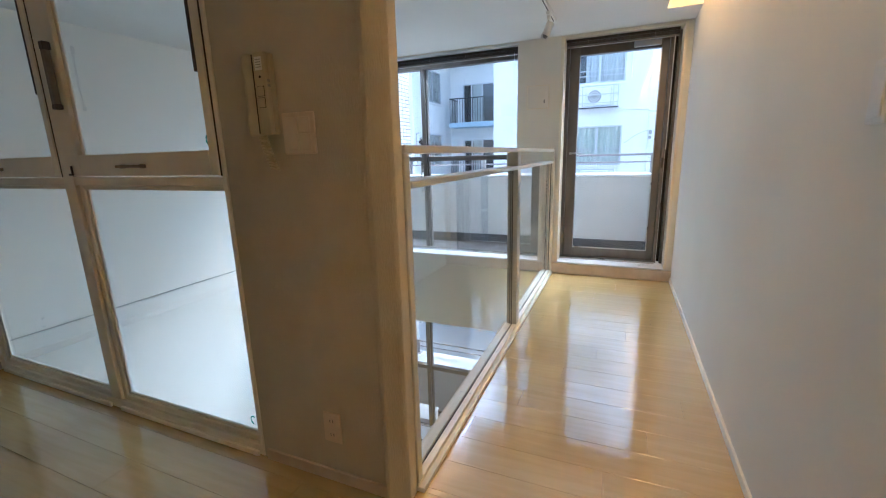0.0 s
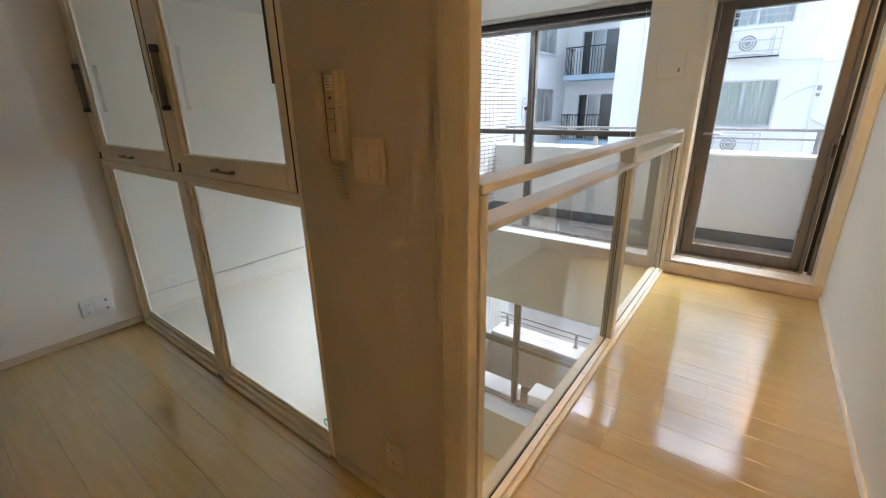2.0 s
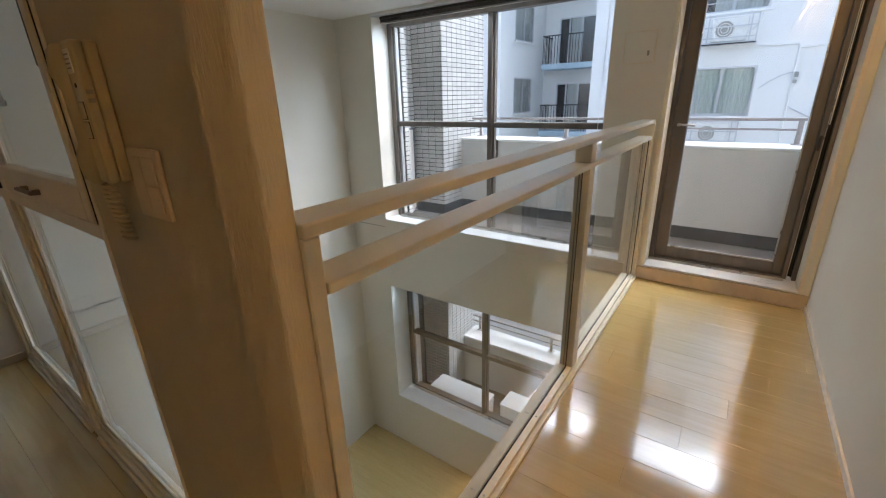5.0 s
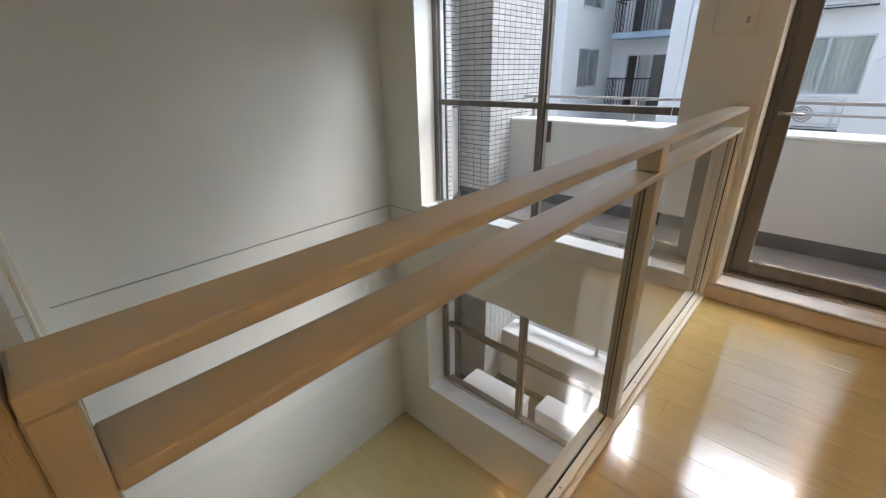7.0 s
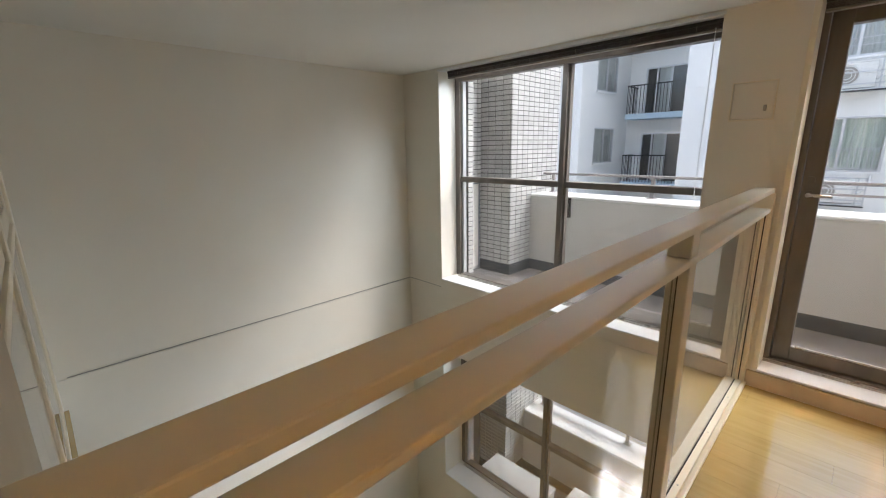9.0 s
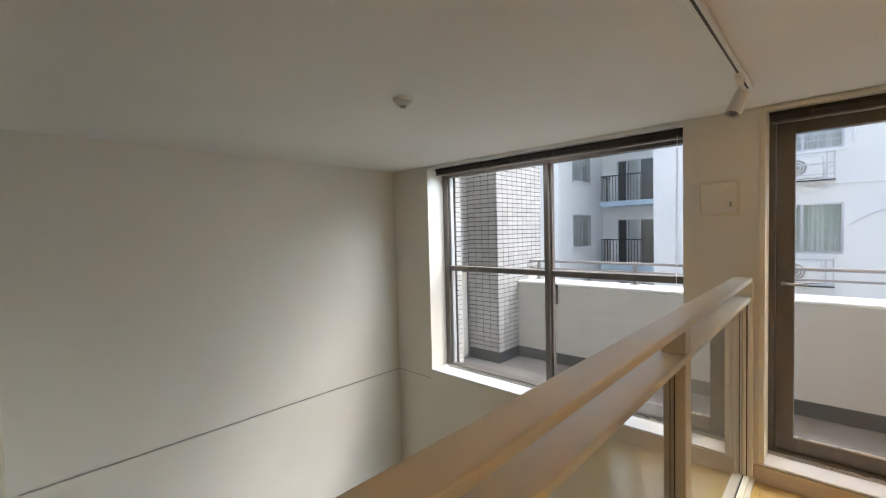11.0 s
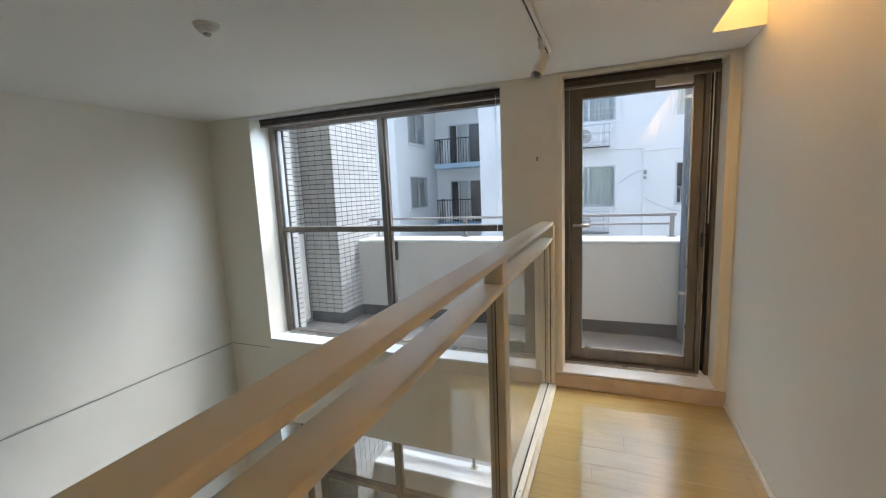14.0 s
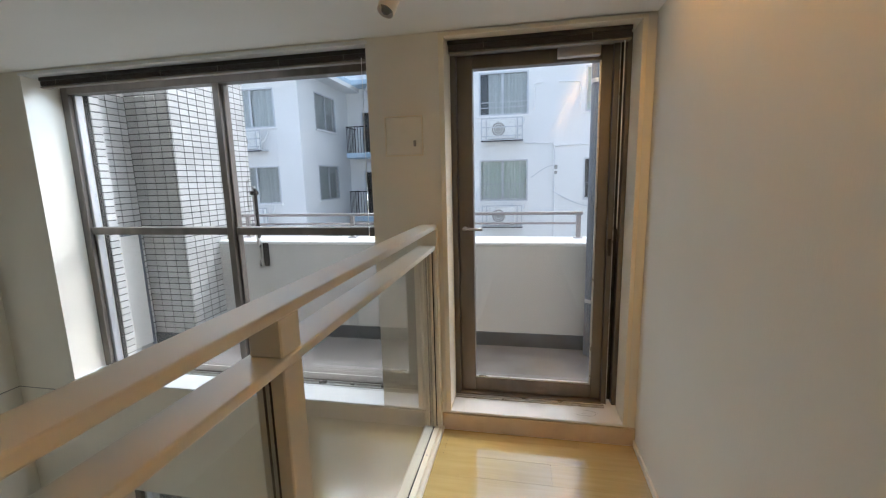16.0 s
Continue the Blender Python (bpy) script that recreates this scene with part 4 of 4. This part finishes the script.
def window_rail(u0, u1, z, face):
    part("window_rail", boxes([(u0, u1, face - 0.05, face - 0.03, z, z + 0.022), (u0, u1, face - 0.05, face - 0.03, z + 0.15, z + 0.172),
        (u0, u0 + 0.02, face - 0.05, face, z - 0.02, z + 0.172), (u1 - 0.02, u1, face - 0.05, face, z - 0.02, z + 0.172)]), ALU, hall, "low safety rail")


def window_balustrade(u0, u1, z, face):
    part("window_rail", boxes([(u0, u1, face - 0.05, face - 0.03, z, z + 0.022), (u0, u1, face - 0.05, face - 0.03, z + 0.44, z + 0.465)]
        + [(u0 + (u1 - u0) * k / 13 - 0.006, u0 + (u1 - u0) * k / 13 + 0.006, face - 0.046, face - 0.034, z + 0.022, z + 0.44) for k in range(14)]), ALU, hall, "white barred safety rail")


for k, (a, b) in enumerate(rw):
    for j, z in enumerate(rows_r):
        far_window("y", a, b, z, z + 1.24, FY, (LACE, CURTAIN)[(j + k) % 2], 1, 0.48, 0.0 if (j + k) % 2 else 0.16)
        if j % 2 == 0:
            window_rail(a + 0.02, b - 0.02, z + 0.22, FY)
        else:
            window_balustrade(a + 0.05, b - 0.05, z + 0.06, FY)
for k, (a, b) in enumerate(lw):
    for j, z in enumerate(rows_l):
        far_window("y", a, b, z, z + 1.27, FY, LACE, 1, 0.45)
for z in rows_l:
    far_window("x", 16.2, 17.8, z + 0.03, z + 1.30, LCX, LACE, -1, 0.5)

for a, b in bd:
    e = new("balcony")
    e.parent = hall
    part("slab", box(-7.12, RCX, BACKY - 0.95, BACKY, a - 0.20, a, 0.01), EAVE, e, "pale blue balcony slab")
    for x in [-7.08 + 0.115 * k for k in range(25)]:
        part("baluster", box(x - 0.008, x + 0.008, BACKY - 0.92, BACKY - 0.90, a, a + 0.98), IRON, e)
    for y in [BACKY - 0.78 + 0.13 * k for k in range(6)]:
        part("baluster", box(-7.088, -7.072, y - 0.008, y + 0.008, a, a + 0.98), IRON, e)
    part("handrail", boxes([(-7.10, RCX, BACKY - 0.93, BACKY - 0.89, a + 0.98, a + 1.02), (-7.10, -7.06, BACKY - 0.89, BACKY, a + 0.98, a + 1.02)]), IRON, e)
    s = new("glass_door")
    s.parent = hall
    part("frame", join(box(-6.80, -5.30, BACKY - 0.02, BACKY + 0.06, b - 0.05, b), box(-6.80, -6.74, BACKY - 0.02, BACKY + 0.06, a, b - 0.05), box(-5.36, -5.30, BACKY - 0.02, BACKY + 0.06, a, b - 0.05),
        box(-6.42, -6.36, BACKY, BACKY + 0.05, a, b - 0.05), box(-5.92, -5.86, BACKY, BACKY + 0.05, a, b - 0.05)), ALU, s)
    part("pane", box(-6.74, -5.36, BACKY + 0.025, BACKY + 0.032, a, b - 0.05), GLASS, s).visible_shadow = False
    part("curtain", box(-6.36, -5.92, BACKY + 0.12, BACKY + 0.14, a, b), LACE, s)
    # dark sheet painted as the shade behind the balcony door
    part("room_shade_sheet", box(-6.9, -5.2, BACKY + 0.24, BACKY + 0.26, a, b), ROOMSHADE, s)


def shelf_unit(x, z):
    """Air conditioner on a wall shelf with guard rails under a window."""
    e = new("air_conditioner_shelf")
    e.parent = hall
    part("shelf", box(x - 0.60, x + 0.60, FY - 0.42, FY, z - 0.04, z, 0.004), ALU, e)
    part("guard", join(*[box(x - 0.60, x + 0.60, FY - 0.43, FY - 0.41, z + q, z + q + 0.03) for q in (0.08, 0.33, 0.58)],
        *[box(x + q - 0.015, x + q + 0.015, FY - 0.43, FY - 0.41, z, z + 0.61) for q in (-0.585, -0.45, 0.45, 0.585)]), ALU, e)
    part("case", box(x - 0.38, x + 0.38, FY - 0.36, FY - 0.06, z + 0.02, z + 0.55, 0.008), ACWHITE, e)
    part("fan_opening", cyl((x - 0.1, FY - 0.364, z + 0.29), (x - 0.1, FY - 0.358, z + 0.29), 0.21, 24), GREYPL, e)
    part("fan_guard", join(*[tube([(x - 0.1 + r * math.cos(a), FY - 0.368, z + 0.29 + r * math.sin(a)) for a in [k * math.pi / 10 for k in range(21)]], 0.008, 4) for r in (0.2, 0.14, 0.08)]), ACWHITE, e)
    part("tray_edge", box(x - 0.61, x + 0.61, FY - 0.435, FY - 0.425, z - 0.06, z - 0.03), IRON, e, "dark lower edge")
    part("hose", tube([(x + 0.38, FY - 0.2, z + 0.2), (x + 0.55, FY - 0.15, z + 0.3), (x + 0.62, FY - 0.05, z + 0.5), (x + 0.62, FY, z + 0.62)], 0.025, 8), ACWHITE, e)


for z in (2.49, 2.49 - ST, 2.49 - 2 * ST):
    shelf_unit(-0.80, z)
    shelf_unit(-9.20, z)

part("vent_pipe", tube([(-0.2, FY - 0.03, 2.38), (0.68, FY - 0.03, 2.36), (0.70, FY - 0.03, 2.3), (0.73, FY - 0.03, 0.40), (0.74, FY - 0.03, -3.0)], 0.02, 8), FACADE, hall, "white wall conduit")
part("conduit", tube([(0.74, FY - 0.03, 2.27), (1.2, FY - 0.03, 2.29), (3.2, FY - 0.03, 2.31)], 0.02, 8), FACADE, hall, "white wall conduit")
part("cable", tube([(0.05 + 0.71 * t, FY - 0.03, 1.36 + 0.36 * math.sin(t * 1.57)) for t in [k / 10 for k in range(11)]], 0.014, 6), ALU, hall, "curved cable")
part("cable", tube([(0.74 + 1.1 * t, FY - 0.03, 0.92 - 0.42 * math.sin(t * 1.57)) for t in [k / 10 for k in range(11)]], 0.014, 6), ALU, hall, "curved cable")
part("junction_box", box(0.72, 0.81, FY - 0.07, FY, 1.60, 1.72, 0.008), GREYPL, hall)
part("junction_box", box(0.72, 0.80, FY - 0.06, FY, 1.46, 1.54, 0.008), GREYPL, hall)
part("vent_pipe", tube([(0.12, FY - 0.03, 3.3), (0.13, FY - 0.03, 4.02), (0.18, FY - 0.04, 4.06), (0.36, FY - 0.05, 4.08)], 0.025, 8), FACADE, hall)
part("vent_pipe", tube([(0.82, FY - 0.05, 4.06), (1.36, FY - 0.04, 4.04), (1.41, FY - 0.03, 3.98), (1.42, FY - 0.03, 3.3)], 0.025, 8), FACADE, hall)
part("eave_pipe", tube([(-6.3, BACKY - 0.6, 4.9), (-5.6, BACKY - 1.6, 4.95), (-5.3, BACKY - 1.9, 4.9)], 0.06, 8), FACADE, hall, "white pipe under the eave")

structure("ground", box(-400, 400, -400, 400, GROUND - 0.2, GROUND), ASPHALT, "grey asphalt court")

# ---------------------------------------------------------------- floor planks
PW, PLEN = 0.1455, 1.212

FULL = {}


def lay(x0, x1, y0, y1, shift):
    """Rows of planks along x between two walls, with staggered joints."""
    k = math.floor((y0 - 3.10) / PW)
    while 3.10 + k * PW < y1 - 0.004:
        ya, yb = max(y0, 3.10 + k * PW), min(y1, 3.10 + (k + 1) * PW)
        x = x0 - ((k * 0.437 + shift) % 1.0) * PLEN
        while x < x1 - 0.004:
            xa, xb = max(x, x0), min(x + PLEN, x1)
            if xb - xa > 0.004 and yb - ya > 0.004:
                key = (round(xb - xa, 3), round(yb - ya, 3))
                if key not in FULL:
                    FULL[key] = mesh_of(box(0.0003, xb - xa - 0.0003, 0.0003, yb - ya - 0.0003, -0.012, 0.0, 0.0005), "plank", FLOORING)
                ob = new("plank", FULL[key])
                ob.location = (xa, ya, 0)
                ob.parent = floor
            x += PLEN
        k += 1


lay(-0.6, RWALL - 0.002, 1.33, WALLY - 0.014, 0.3)
lay(LROOM + 0.002, RWALL - 0.002, -2.6, 1.33, 0.3)

# ---------------------------------------------------------------- tiled balcony pillar
TW, TH, PITCHX, PITCHZ = 0.0915, 0.0420, 0.100, 0.0507
pillar = structure("pillar", boxes([(BX0 - 0.5, -2.938, 5.108, 6.05, -4.0, 3.2), (BX0 - 0.5, BX0 - 0.008, 4.64, 5.108, -4.0, 3.2), (BX0 - 0.5, -3.068, WALLOUT + 0.005, 4.64, -4.0, 3.2)]), GROUT, "white tiled pillar with dark joints")
def tile_at(axis):
    b = box(0, TW, 0, 0.008, 0, TH, 0.0015) if axis == "y" else box(0, 0.008, 0, TW, 0, TH, 0.0015)
    return mesh_of(b, "tile", TILE)


TILES = {"y": tile_at("y"), "x": tile_at("x")}


def tile_face(axis, fixed, u0, u1, z0, z1, single):
    cells = []
    nz = int((z1 - z0) / PITCHZ)
    for j in range(nz):
        u = u0 + 0.002
        while u < u1 - 0.01:
            cells.append((u, min(TW, u1 - 0.002 - u), z0 + j * PITCHZ))
            u += PITCHX
    if single:
        for u, w, z in cells:
            ob = new("tile", TILES[axis])
            ob.location = (u, fixed, z) if axis == "y" else (fixed, u, z)
            ob.scale = (w / TW, 1, 1) if axis == "y" else (1, w / TW, 1)
            ob.parent = pillar
    else:
        verts, faces = [], []
        for u, w, z in cells:
            n = len(verts)
            for d in (0, 1):
                for a, c in ((0, 0), (1, 0), (1, 1), (0, 1)):
                    uu, zz = u + a * w, z + c * TH
                    verts.append((uu, fixed + 0.008 * d, zz) if axis == "y" else (fixed + 0.008 * d, uu, zz))
            faces += [(n, n + 1, n + 2, n + 3), (n + 7, n + 6, n + 5, n + 4), (n, n + 4, n + 5, n + 1), (n + 1, n + 5, n + 6, n + 2), (n + 2, n + 6, n + 7, n + 3), (n + 3, n + 7, n + 4, n)]
        me = bpy.data.meshes.new("tiles")
        me.from_pydata(verts, [], faces)
        me.materials.append(TILE)
        ob = new("tiles", me)
        ob.parent = pillar
        tagged(ob, kind="stuff")


tile_face("y", 5.100, BX0, -2.93, 0.09, 2.30, True)
tile_face("x", -2.938, 5.108, 6.04, 0.09, 2.60, False)
tile_face("x", BX0 - 0.008, 4.64, 5.10, -0.02, 2.60, False)
tile_face("x", -3.068, WALLOUT + 0.006, 4.64, -0.02, 2.60, False)
tile_face("y", 5.100, BX0, -2.93, 2.30, 2.60, False)
tile_face("y", 5.100, BX0, -2.93, -2.70, -0.6, False)
tile_face("x", -2.938, 5.108, 6.04, -2.70, -0.6, False)
tile_face("x", -3.068, WALLOUT + 0.006, 4.64, -2.80, -0.6, False)
